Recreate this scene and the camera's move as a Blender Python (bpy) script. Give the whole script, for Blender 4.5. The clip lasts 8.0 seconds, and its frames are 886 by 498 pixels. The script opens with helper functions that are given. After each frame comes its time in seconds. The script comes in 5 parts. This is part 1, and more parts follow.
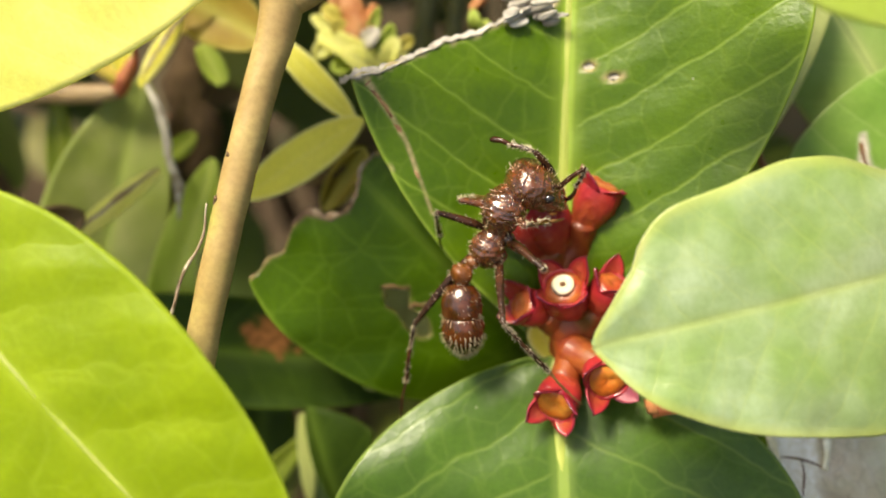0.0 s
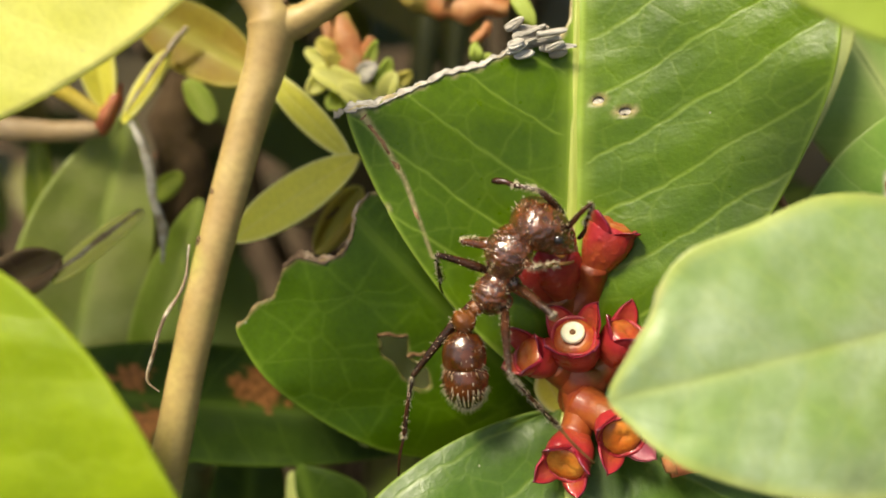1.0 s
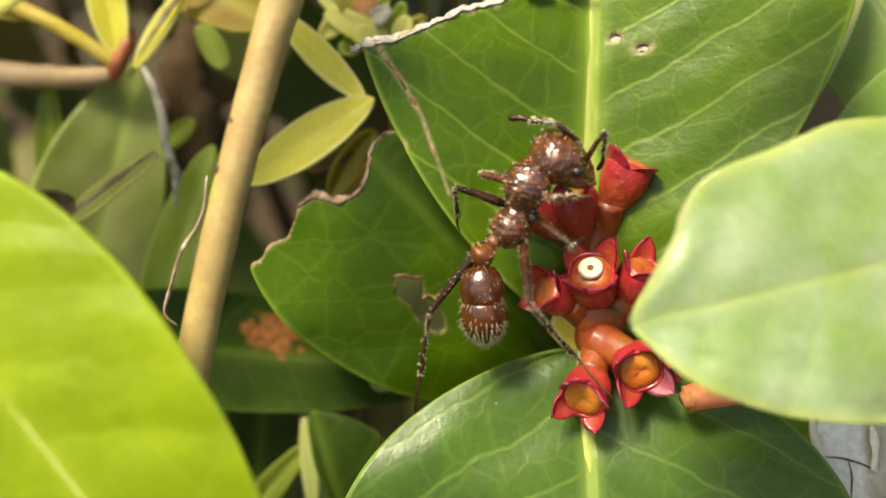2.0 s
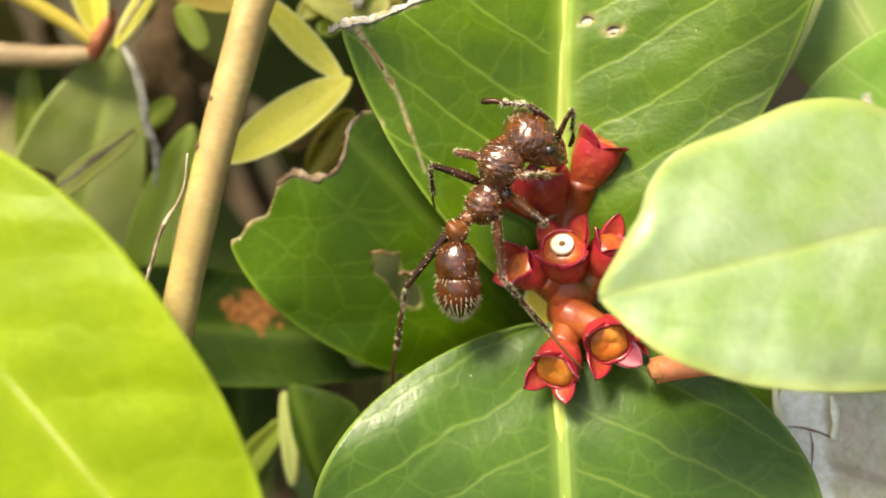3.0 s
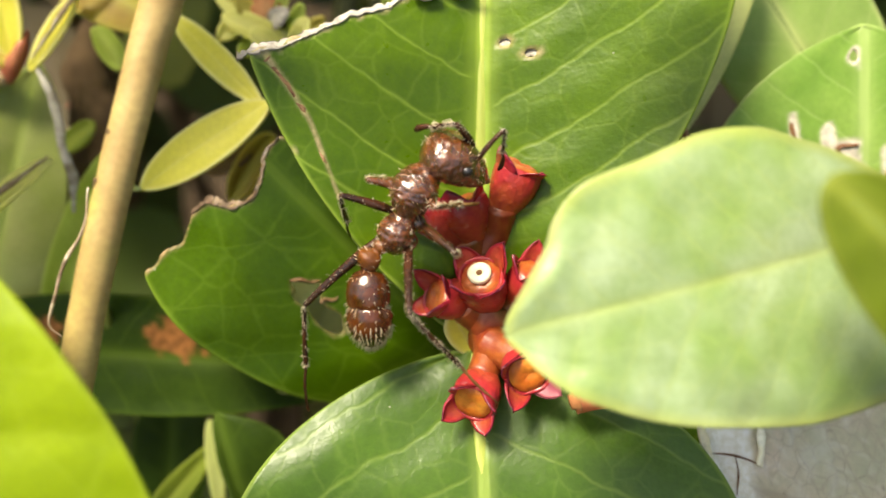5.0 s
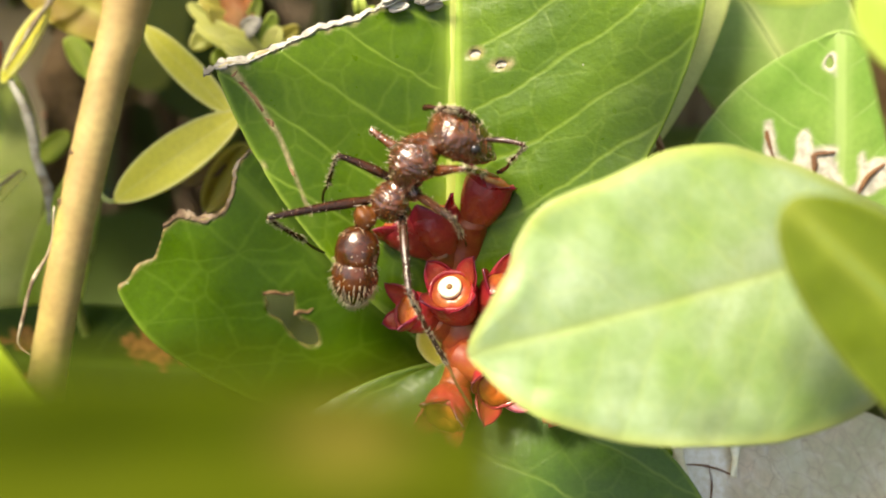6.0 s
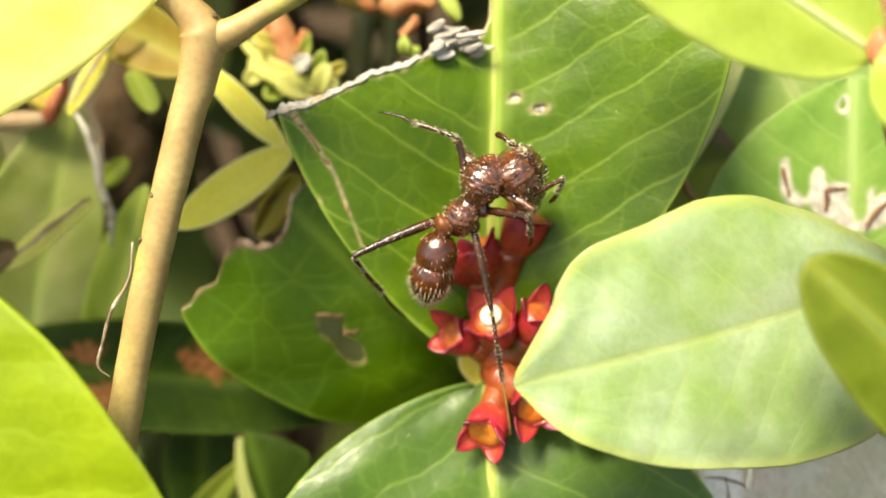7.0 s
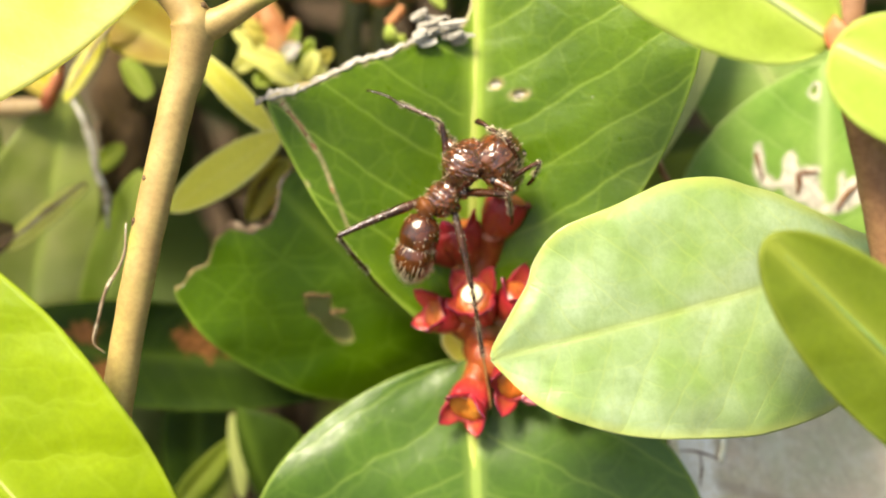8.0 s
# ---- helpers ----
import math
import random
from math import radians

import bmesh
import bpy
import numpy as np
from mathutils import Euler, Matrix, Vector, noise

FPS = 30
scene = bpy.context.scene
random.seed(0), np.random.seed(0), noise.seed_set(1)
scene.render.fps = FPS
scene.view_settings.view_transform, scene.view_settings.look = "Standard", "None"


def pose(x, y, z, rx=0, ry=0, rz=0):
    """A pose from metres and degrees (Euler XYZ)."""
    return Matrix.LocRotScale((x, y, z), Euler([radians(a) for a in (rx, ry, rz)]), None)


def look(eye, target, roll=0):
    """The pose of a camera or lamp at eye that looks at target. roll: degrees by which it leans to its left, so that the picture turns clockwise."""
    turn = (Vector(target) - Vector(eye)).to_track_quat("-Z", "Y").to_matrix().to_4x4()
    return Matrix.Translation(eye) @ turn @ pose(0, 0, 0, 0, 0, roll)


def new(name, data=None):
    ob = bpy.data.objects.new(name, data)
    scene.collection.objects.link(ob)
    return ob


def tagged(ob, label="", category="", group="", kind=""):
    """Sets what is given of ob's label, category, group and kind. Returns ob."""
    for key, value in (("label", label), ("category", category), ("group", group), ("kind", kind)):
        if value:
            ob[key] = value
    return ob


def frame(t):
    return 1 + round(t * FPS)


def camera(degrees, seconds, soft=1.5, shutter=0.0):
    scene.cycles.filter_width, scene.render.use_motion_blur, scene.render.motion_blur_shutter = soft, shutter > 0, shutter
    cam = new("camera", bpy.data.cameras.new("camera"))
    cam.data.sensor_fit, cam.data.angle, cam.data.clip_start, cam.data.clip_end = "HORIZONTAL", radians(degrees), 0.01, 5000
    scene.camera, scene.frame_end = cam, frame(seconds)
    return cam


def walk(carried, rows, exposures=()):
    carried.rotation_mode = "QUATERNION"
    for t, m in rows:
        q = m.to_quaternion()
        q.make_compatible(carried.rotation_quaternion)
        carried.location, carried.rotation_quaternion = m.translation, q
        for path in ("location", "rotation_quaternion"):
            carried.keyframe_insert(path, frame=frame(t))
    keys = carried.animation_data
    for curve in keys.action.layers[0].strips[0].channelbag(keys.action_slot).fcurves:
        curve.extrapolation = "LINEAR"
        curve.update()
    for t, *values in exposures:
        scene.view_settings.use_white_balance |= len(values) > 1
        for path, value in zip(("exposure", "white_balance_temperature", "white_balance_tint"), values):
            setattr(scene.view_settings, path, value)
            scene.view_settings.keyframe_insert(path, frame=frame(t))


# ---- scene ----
import collections

MM = 0.001
# The plant's own space, in millimetres: x along the picture's width, y up along the leaf faces, z out of the shrub towards the viewer.
FRAME = Matrix.Translation((0, 0, 0.30)) @ pose(0, 0, 0, 50)
DOWN = (0.0, -0.766, -0.643)

# ---- camera ----
cam = camera(50.0, 8.0, soft=1.7)
cam.data.dof.use_dof = True
cam.data.dof.focus_distance = 0.049
cam.data.dof.aperture_fstop = 22
ROWS = [
    (0.0, 1.900, 2.516, 53.213, -2.903, 1.809, -0.264),
    (0.5, 2.128, 2.748, 51.319, -2.092, 1.066, -0.774),
    (1.0, 1.578, 2.186, 49.638, -0.005, 1.612, -0.267),
    (1.5, 2.057, 1.501, 48.181, 0.267, 1.622, -0.333),
    (2.0, 0.365, -0.883, 49.530, -0.297, 1.270, -0.250),
    (2.2, -1.976, -0.763, 49.815, -1.101, 0.265, -0.492),
    (3.3, 1.157, -1.352, 51.157, -1.189, 0.046, -0.135),
    (3.5, 0.126, -0.646, 51.026, -1.050, 0.021, -0.166),
    (4.0, 0.001, -0.001, 50.000, -0.049, 0.002, -0.000),
    (4.5, 2.412, 0.824, 49.595, -1.504, -0.583, -0.560),
    (4.7, 3.156, 0.771, 49.877, -1.862, -0.916, -0.686),
    (5.8, 6.726, 0.169, 48.869, -1.146, 0.014, -1.341),
    (6.0, 6.314, 2.341, 49.528, -2.915, -0.347, -1.265),
    (6.5, 2.364, 5.757, 53.518, -3.262, -0.656, -0.689),
    (7.0, 3.932, 5.528, 53.561, -4.209, -0.363, -0.841),
    (7.5, 3.946, 4.460, 53.730, -4.988, -0.650, -0.813),
    (8.0, 5.013, 5.144, 55.625, -4.807, -0.273, -0.894),
]
walk(cam, [(t, FRAME @ pose(x * MM, y * MM, z * MM, rx, ry, rz)) for t, x, y, z, rx, ry, rz in ROWS], [(t, e + 0.75, 7700, 4) for t, e in ((0, 0.0), (0.5, -0.1), (1, -0.22), (1.5, -0.24), (2, 0.0), (2.2, 0.05), (3.3, 0.34), (3.5, 0.34), (4.0, 0.18), (4.7, 0.2), (5.8, 0.3), (6.5, 0.32), (8, 0.36))])

# ---- light ----
SUN_EL, SUN_AZ = radians(70), radians(259)
world = bpy.data.worlds.new("sky")
world.use_nodes = True
scene.world = world
wn = world.node_tree.nodes
sky = wn.new("ShaderNodeTexSky")
sky.sky_type, sky.sun_disc = "NISHITA", False
sky.sun_elevation, sky.sun_rotation = SUN_EL, SUN_AZ
sky.air_density, sky.dust_density = 1.0, 4.0
wn["Background"].inputs["Strength"].default_value = 0.15
world.node_tree.links.new(sky.outputs["Color"], wn["Background"].inputs["Color"])
sun = new("sun", bpy.data.lights.new("sun", "SUN"))
sun.data.energy, sun.data.angle, sun.data.color = 4.3, radians(18), (1.0, 0.95, 0.86)
sun.matrix_world = look((math.sin(SUN_AZ) * math.cos(SUN_EL), math.cos(SUN_AZ) * math.cos(SUN_EL), math.sin(SUN_EL)), (0, 0, 0))


# ---- materials ----
def nodes_of(name):
    m = bpy.data.materials.new(name)
    m.use_nodes = True
    t = m.node_tree
    return m, t, t.nodes["Principled BSDF"], t.links.new


def math_node(t, op, a, b=None, c=None, clamp=False):
    n = t.nodes.new("ShaderNodeMath")
    n.operation, n.use_clamp = op, clamp
    for k, v in enumerate((a, b, c)):
        if v is None:
            continue
        if isinstance(v, (int, float)):
            n.inputs[k].default_value = v
        else:
            t.links.new(v, n.inputs[k])
    return n.outputs[0]


def ramp(t, value, lo, hi, a=0.0, b=1.0):
    n = t.nodes.new("ShaderNodeMapRange")
    n.interpolation_type = "SMOOTHSTEP"
    t.links.new(value, n.inputs[0])
    for k, v in zip((1, 2, 3, 4), (lo, hi, a, b)):
        n.inputs[k].default_value = v
    return n.outputs[0]


def noise_of(t, scale, detail=3.0, rough=0.55, vector=None, out="Fac"):
    n = t.nodes.new("ShaderNodeTexNoise")
    n.inputs["Scale"].default_value, n.inputs["Detail"].default_value, n.inputs["Roughness"].default_value = scale, detail, rough
    if vector is not None:
        t.links.new(vector, n.inputs["Vector"])
    return n.outputs[out]


def mixed(t, fac, a, b, blend="MIX"):
    n = t.nodes.new("ShaderNodeMix")
    n.data_type, n.blend_type = "RGBA", blend
    for sock, v in ((n.inputs[0], fac), (n.inputs[6], a), (n.inputs[7], b)):
        if isinstance(v, (int, float)):
            sock.default_value = v
        elif isinstance(v, tuple):
            sock.default_value = (*v, 1)
        else:
            t.links.new(v, sock)
    return n.outputs[2]


def bumped(t, bsdf, height, strength, distance):
    n = t.nodes.new("ShaderNodeBump")
    n.inputs["Strength"].default_value, n.inputs["Distance"].default_value = strength, distance
    t.links.new(height, n.inputs["Height"])
    t.links.new(n.outputs[0], bsdf.inputs["Normal"])
    return n.outputs[0]


def coords(t):
    return t.nodes.new("ShaderNodeTexCoord").outputs["Object"]


def leaf_material(name, dark, light, vein, rough=0.36, glow=0.3, spacing=2.9, slope=0.55, midrib=0.32, vein_gain=0.42, net=0.14, spots=0.0, wear=(0.33, 0.22, 0.11), sheen=0.0, relief=0.2, gloss=0.32, mid_gain=1.0, wander=1.3, cell=0.62, crisp=0.14):
    """Leaf blade: green of two scales, a midrib, lateral veins and a fine net, in the millimetres of the blade's own map; light passes through it."""
    m, t, b, link = nodes_of(name)
    uv = t.nodes.new("ShaderNodeUVMap")
    uv.uv_map = "blade"
    sep = t.nodes.new("ShaderNodeSeparateXYZ")
    link(uv.outputs[0], sep.inputs[0])
    wob = noise_of(t, 0.3, 2.5, 0.5, uv.outputs[0])
    across = math_node(t, "ABSOLUTE", sep.outputs[0])
    arch = math_node(t, "MULTIPLY", math_node(t, "POWER", across, 1.15), slope)
    along = math_node(t, "ADD", math_node(t, "SUBTRACT", sep.outputs[1], arch), math_node(t, "MULTIPLY", wob, wander))
    side = math_node(t, "MULTIPLY", math_node(t, "GREATER_THAN", sep.outputs[0], 0.0), spacing * 0.4)
    along = math_node(t, "ADD", along, side)
    fr = math_node(t, "FRACT", math_node(t, "DIVIDE", along, spacing))
    off = math_node(t, "MULTIPLY", math_node(t, "ABSOLUTE", math_node(t, "SUBTRACT", fr, 0.5)), spacing)
    lateral = ramp(t, off, 0.01, crisp, 1.0, 0.0)
    vor = t.nodes.new("ShaderNodeTexVoronoi")
    vor.feature = "DISTANCE_TO_EDGE"
    vor.inputs["Scale"].default_value = cell
    warp = t.nodes.new("ShaderNodeVectorMath")
    warp.operation = "ADD"
    link(uv.outputs[0], warp.inputs[0])
    gentle = t.nodes.new("ShaderNodeVectorMath")
    gentle.operation = "SCALE"
    gentle.inputs["Scale"].default_value = 0.45
    link(noise_of(t, 0.8, 2.0, 0.5, uv.outputs[0], "Color"), gentle.inputs[0])
    link(gentle.outputs[0], warp.inputs[1])
    link(warp.outputs[0], vor.inputs["Vector"])
    netm = ramp(t, vor.outputs["Distance"], 0.0, 0.06, 1.0, 0.0)
    vor2 = t.nodes.new("ShaderNodeTexVoronoi")
    vor2.feature = "DISTANCE_TO_EDGE"
    vor2.inputs["Scale"].default_value = 2.6
    link(warp.outputs[0], vor2.inputs["Vector"])
    fine = ramp(t, vor2.outputs["Distance"], 0.0, 0.2, 1.0, 0.0)
    mid = math_node(t, "ADD", ramp(t, across, midrib * 0.6, midrib * 1.3, 0.6, 0.0), ramp(t, across, midrib * 0.8, midrib * 3.2, 0.4, 0.0))
    veins = math_node(t, "MAXIMUM", math_node(t, "MULTIPLY", lateral, vein_gain), math_node(t, "MULTIPLY", netm, net))
    veins = math_node(t, "ADD", veins, math_node(t, "MULTIPLY", fine, net * 0.22), clamp=True)
    veins = math_node(t, "MAXIMUM", veins, math_node(t, "MULTIPLY", mid, mid_gain))
    big = ramp(t, noise_of(t, 0.16, 3.0, 0.55, uv.outputs[0]), 0.3, 0.7)
    grain = noise_of(t, 2.6, 4.0, 0.65, uv.outputs[0])
    col = mixed(t, big, dark, light)
    col = mixed(t, math_node(t, "MULTIPLY", ramp(t, grain, 0.25, 0.75), 0.35), col, tuple(c * 0.62 for c in dark))
    col = mixed(t, math_node(t, "MULTIPLY", veins, 0.85), col, vein)
    if spots:
        dots = ramp(t, noise_of(t, 1.3, 2.0, 0.5, uv.outputs[0]), 0.66, 0.74, 0.0, spots)
        col = mixed(t, dots, col, (0.22, 0.13, 0.05))
    dust = t.nodes.new("ShaderNodeTexVoronoi")
    dust.inputs["Scale"].default_value = 0.4
    link(uv.outputs[0], dust.inputs["Vector"])
    speck = math_node(t, "MULTIPLY", ramp(t, dust.outputs["Distance"], 0.02, 0.035, 1.0, 0.0), 0.7)
    col = mixed(t, speck, col, (0.42, 0.42, 0.30))
    # Dried tissue round bites and tears, from a value stored on the blade.
    att = t.nodes.new("ShaderNodeAttribute")
    att.attribute_name = "dry"
    drycol = mixed(t, ramp(t, noise_of(t, 1.9, 4.0, 0.7, uv.outputs[0]), 0.35, 0.65), wear, tuple(min(1.0, c * 1.9) for c in wear))
    col = mixed(t, att.outputs["Fac"], col, drycol)
    margin = t.nodes.new("ShaderNodeAttribute")
    margin.attribute_name = "margin"
    col = mixed(t, math_node(t, "MULTIPLY", margin.outputs["Fac"], 0.8), col, vein)
    link(col, b.inputs["Base Color"])
    b.inputs["Roughness"].default_value = rough
    link(ramp(t, noise_of(t, 0.9, 3.0, 0.6, uv.outputs[0]), 0.2, 0.8, rough * 0.8, rough * 1.35), b.inputs["Roughness"])
    b.inputs["Specular IOR Level"].default_value = gloss
    b.inputs["Sheen Weight"].default_value = sheen
    quilt = math_node(t, "SUBTRACT", math_node(t, "MULTIPLY", grain, 0.25), math_node(t, "MULTIPLY", veins, 0.3))
    quilt = math_node(t, "ADD", quilt, math_node(t, "MULTIPLY", big, 0.4))
    puff = math_node(t, "MULTIPLY", ramp(t, off, 0.0, spacing * 0.5), 1.6)
    puff = math_node(t, "ADD", puff, ramp(t, vor.outputs["Distance"], 0.0, 0.5, 0.0, 0.3))
    quilt = math_node(t, "ADD", quilt, math_node(t, "MULTIPLY", puff, relief))
    nrm = bumped(t, b, quilt, 0.55, 0.00022)
    tr = t.nodes.new("ShaderNodeBsdfTranslucent")
    link(mixed(t, 0.55, col, tuple(min(1.0, v * 1.6) for v in light)), tr.inputs["Color"])
    link(nrm, tr.inputs["Normal"])
    mix = t.nodes.new("ShaderNodeMixShader")
    mix.inputs[0].default_value = glow
    link(b.outputs[0], mix.inputs[1])
    link(tr.outputs[0], mix.inputs[2])
    link(mix.outputs[0], t.nodes["Material Output"].inputs["Surface"])
    return m


def skin_material(name, a, b_, rough=0.4, scale=700.0, fine=4000.0, bump=0.3, depth=0.0001, metal=0.0, coat=0.0, glow=0.0, third=None, streak=None):
    """Any other surface: two colours by a coarse and a fine grain, with relief."""
    m, t, b, link = nodes_of(name)
    co = coords(t)
    if streak:
        mp = t.nodes.new("ShaderNodeMapping")
        mp.inputs["Scale"].default_value = streak
        link(co, mp.inputs[0])
        co = mp.outputs[0]
    big = ramp(t, noise_of(t, scale, 3.0, 0.6, co), 0.32, 0.68)
    small = noise_of(t, fine, 4.0, 0.65, co)
    col = mixed(t, big, a, b_)
    if third:
        col = mixed(t, ramp(t, noise_of(t, scale * 0.45, 2.0, 0.5, co), 0.52, 0.66), col, third)
    col = mixed(t, math_node(t, "MULTIPLY", ramp(t, small, 0.3, 0.75), 0.4), col, tuple(c * 0.55 for c in a))
    link(col, b.inputs["Base Color"])
    link(ramp(t, small, 0.2, 0.8, rough * 0.75, rough * 1.3), b.inputs["Roughness"])
    b.inputs["Metallic"].default_value, b.inputs["Coat Weight"].default_value = metal, coat
    b.inputs["Coat Roughness"].default_value = 0.12
    bumped(t, b, math_node(t, "ADD", small, math_node(t, "MULTIPLY", big, 0.6)), bump, depth)
    if glow:
        tr = t.nodes.new("ShaderNodeBsdfTranslucent")
        link(col, tr.inputs["Color"])
        mix = t.nodes.new("ShaderNodeMixShader")
        mix.inputs[0].default_value = glow
        link(b.outputs[0], mix.inputs[1])
        link(tr.outputs[0], mix.inputs[2])
        link(mix.outputs[0], t.nodes["Material Output"].inputs["Surface"])
    return m


LEAF = leaf_material("leaf_green", (0.053, 0.113, 0.001), (0.104, 0.190, 0.003), (0.30, 0.42, 0.06), 0.32, 0.3, spacing=3.3, slope=0.42, vein_gain=0.38, net=0.12, relief=0.42, gloss=0.38, wander=1.3, wear=(0.34, 0.26, 0.15), cell=0.45, crisp=0.2, midrib=0.42)
LEAF_DEEP = leaf_material("leaf_deep_green", (0.039, 0.090, 0.001), (0.073, 0.145, 0.003), (0.20, 0.31, 0.035), 0.34, 0.24, vein_gain=0.18, net=0.16, midrib=0.3, mid_gain=0.4, wander=2.5, relief=0.25, gloss=0.22, wear=(0.26, 0.17, 0.09), cell=0.36, spacing=4.2)
LEAF_LOW = leaf_material("leaf_satin_green", (0.042, 0.096, 0.006), (0.072, 0.150, 0.010), (0.26, 0.36, 0.07), 0.36, 0.25, slope=0.36, vein_gain=0.3, net=0.1, relief=0.3, gloss=0.45, wander=1.6, spacing=3.4, cell=0.45, crisp=0.2)
LEAF_YOUNG = leaf_material("leaf_young_green", (0.24, 0.34, 0.006), (0.36, 0.47, 0.012), (0.44, 0.54, 0.05), 0.40, 0.5, net=0.16, vein_gain=0.24, spacing=3.6, wander=3.5, mid_gain=0.5, cell=0.4, crisp=0.3, relief=0.4)
LEAF_PALE = leaf_material("leaf_pale_underside", (0.17, 0.275, 0.05), (0.37, 0.46, 0.29), (0.40, 0.45, 0.10), 0.34, 0.22, mid_gain=0.38, gloss=0.7, midrib=0.2, net=0.14, vein_gain=0.2, spacing=2.6, sheen=0.3, wear=(0.24, 0.19, 0.13))
LEAF_YELLOW = leaf_material("leaf_yellow", (0.86, 0.80, 0.11), (0.92, 0.87, 0.19), (0.90, 0.86, 0.45), 0.42, 0.4, net=0.04, vein_gain=0.05, midrib=0.05, mid_gain=0.3)
LEAF_LIME = leaf_material("leaf_lime", (0.70, 0.70, 0.16), (0.80, 0.79, 0.28), (0.82, 0.81, 0.34), 0.45, 0.5, net=0.08, vein_gain=0.12)
LEAF_FRESH = leaf_material("leaf_fresh", (0.36, 0.47, 0.06), (0.48, 0.58, 0.12), (0.54, 0.62, 0.16), 0.42, 0.45, net=0.08, vein_gain=0.12)
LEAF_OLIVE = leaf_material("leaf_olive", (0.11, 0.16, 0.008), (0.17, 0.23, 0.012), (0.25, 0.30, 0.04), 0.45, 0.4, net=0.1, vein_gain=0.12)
# Olive deepened so the blade looks shaded; it faces the open sky.
LEAF_SHADE = leaf_material("leaf_shaded_olive", (0.027, 0.042, 0.0003), (0.048, 0.068, 0.0006), (0.09, 0.11, 0.005), 0.7, 0.25, gloss=0.06, net=0.05, vein_gain=0.1, wear=(0.14, 0.11, 0.02))
LEAF_EDGE = leaf_material("leaf_pale_edge", (0.56, 0.62, 0.26), (0.66, 0.70, 0.36), (0.46, 0.50, 0.18), 0.45, 0.5, net=0.2, vein_gain=0.2)
LEAF_GREY = leaf_material("leaf_grey_green", (0.24, 0.30, 0.05), (0.42, 0.44, 0.18), (0.38, 0.46, 0.11), 0.38, 0.36, net=0.15, vein_gain=0.2, gloss=0.5)
LEAF_AMBER = leaf_material("leaf_amber", (0.36, 0.22, 0.04), (0.50, 0.44, 0.06), (0.55, 0.50, 0.12), 0.45, 0.35, net=0.05, vein_gain=0.1)
LEAF_DULL = leaf_material("leaf_dull_green", (0.22, 0.34, 0.08), (0.32, 0.45, 0.13), (0.48, 0.54, 0.22), 0.36, 0.35, net=0.1, vein_gain=0.3)
LEAF_BITTEN = leaf_material("leaf_bitten", (0.15, 0.29, 0.035), (0.27, 0.41, 0.08), (0.36, 0.48, 0.15), 0.36, 0.28, wear=(0.42, 0.37, 0.31), gloss=0.5, net=0.06)
LEAF_MOTTLED = leaf_material("leaf_mottled_grey", (0.52, 0.54, 0.36), (0.80, 0.66, 0.54), (0.40, 0.33, 0.25), 0.6, 0.35, spots=0.5, gloss=0.3, net=0.5, vein_gain=0.5, cell=0.9, wear=(0.80, 0.77, 0.68))
# Very dark greens: the shade low behind the stems is in this colour.
LEAF_SPOTTED = leaf_material("leaf_spotted_shaded_dark", (0.016, 0.036, 0.002), (0.032, 0.062, 0.004), (0.06, 0.10, 0.010), 0.5, 0.2, gloss=0.12, wear=(0.17, 0.07, 0.022))
LEAF_BROWN = leaf_material("leaf_dead_brown", (0.09, 0.055, 0.03), (0.18, 0.11, 0.06), (0.22, 0.15, 0.08), 0.8, 0.1, spots=0.5)
MIDRIB = skin_material("midrib_yellow", (0.33, 0.40, 0.07), (0.46, 0.48, 0.12), 0.4, 500, 3500, 0.2, glow=0.15, streak=(1, 0.1, 1))
MIDRIB_PALE = skin_material("midrib_pale", (0.45, 0.52, 0.20), (0.52, 0.58, 0.26), 0.5, 500, 3500, 0.2, glow=0.2)
MIDRIB_GREEN = skin_material("midrib_green", (0.13, 0.22, 0.04), (0.18, 0.27, 0.06), 0.45, 500, 3500, 0.2, glow=0.15)
BARK = skin_material("young_bark", (0.32, 0.21, 0.075), (0.42, 0.31, 0.115), 0.5, 300, 3200, 0.22, 0.0001, third=(0.36, 0.33, 0.08), streak=(1, 1, 0.35))
BARK_RED = skin_material("red_brown_bark", (0.20, 0.09, 0.04), (0.32, 0.17, 0.08), 0.65, 300, 2600, 0.4)
BARK_DARK = skin_material("dark_bark", (0.085, 0.055, 0.032), (0.19, 0.125, 0.07), 0.85, 200, 1500, 0.6)
for m in (BARK_DARK,):  # dull bark
    m.node_tree.nodes["Principled BSDF"].inputs["Specular IOR Level"].default_value = 0.08
DRY = skin_material("dried_tissue", (0.34, 0.30, 0.25), (0.62, 0.58, 0.52), 0.7, 1400, 5000, 0.7, 0.00015, third=(0.17, 0.12, 0.08), glow=0.1, streak=(0.45, 1, 1))
DRY_TAN = skin_material("dried_tan_tissue", (0.30, 0.20, 0.12), (0.60, 0.52, 0.42), 0.75, 1100, 5000, 0.6, 0.00015, third=(0.12, 0.07, 0.04), glow=0.1)
SCAR_BROWN = skin_material("scar_brown", (0.12, 0.052, 0.018), (0.27, 0.15, 0.065), 0.6, 1500, 5000, 0.8, 0.00015)


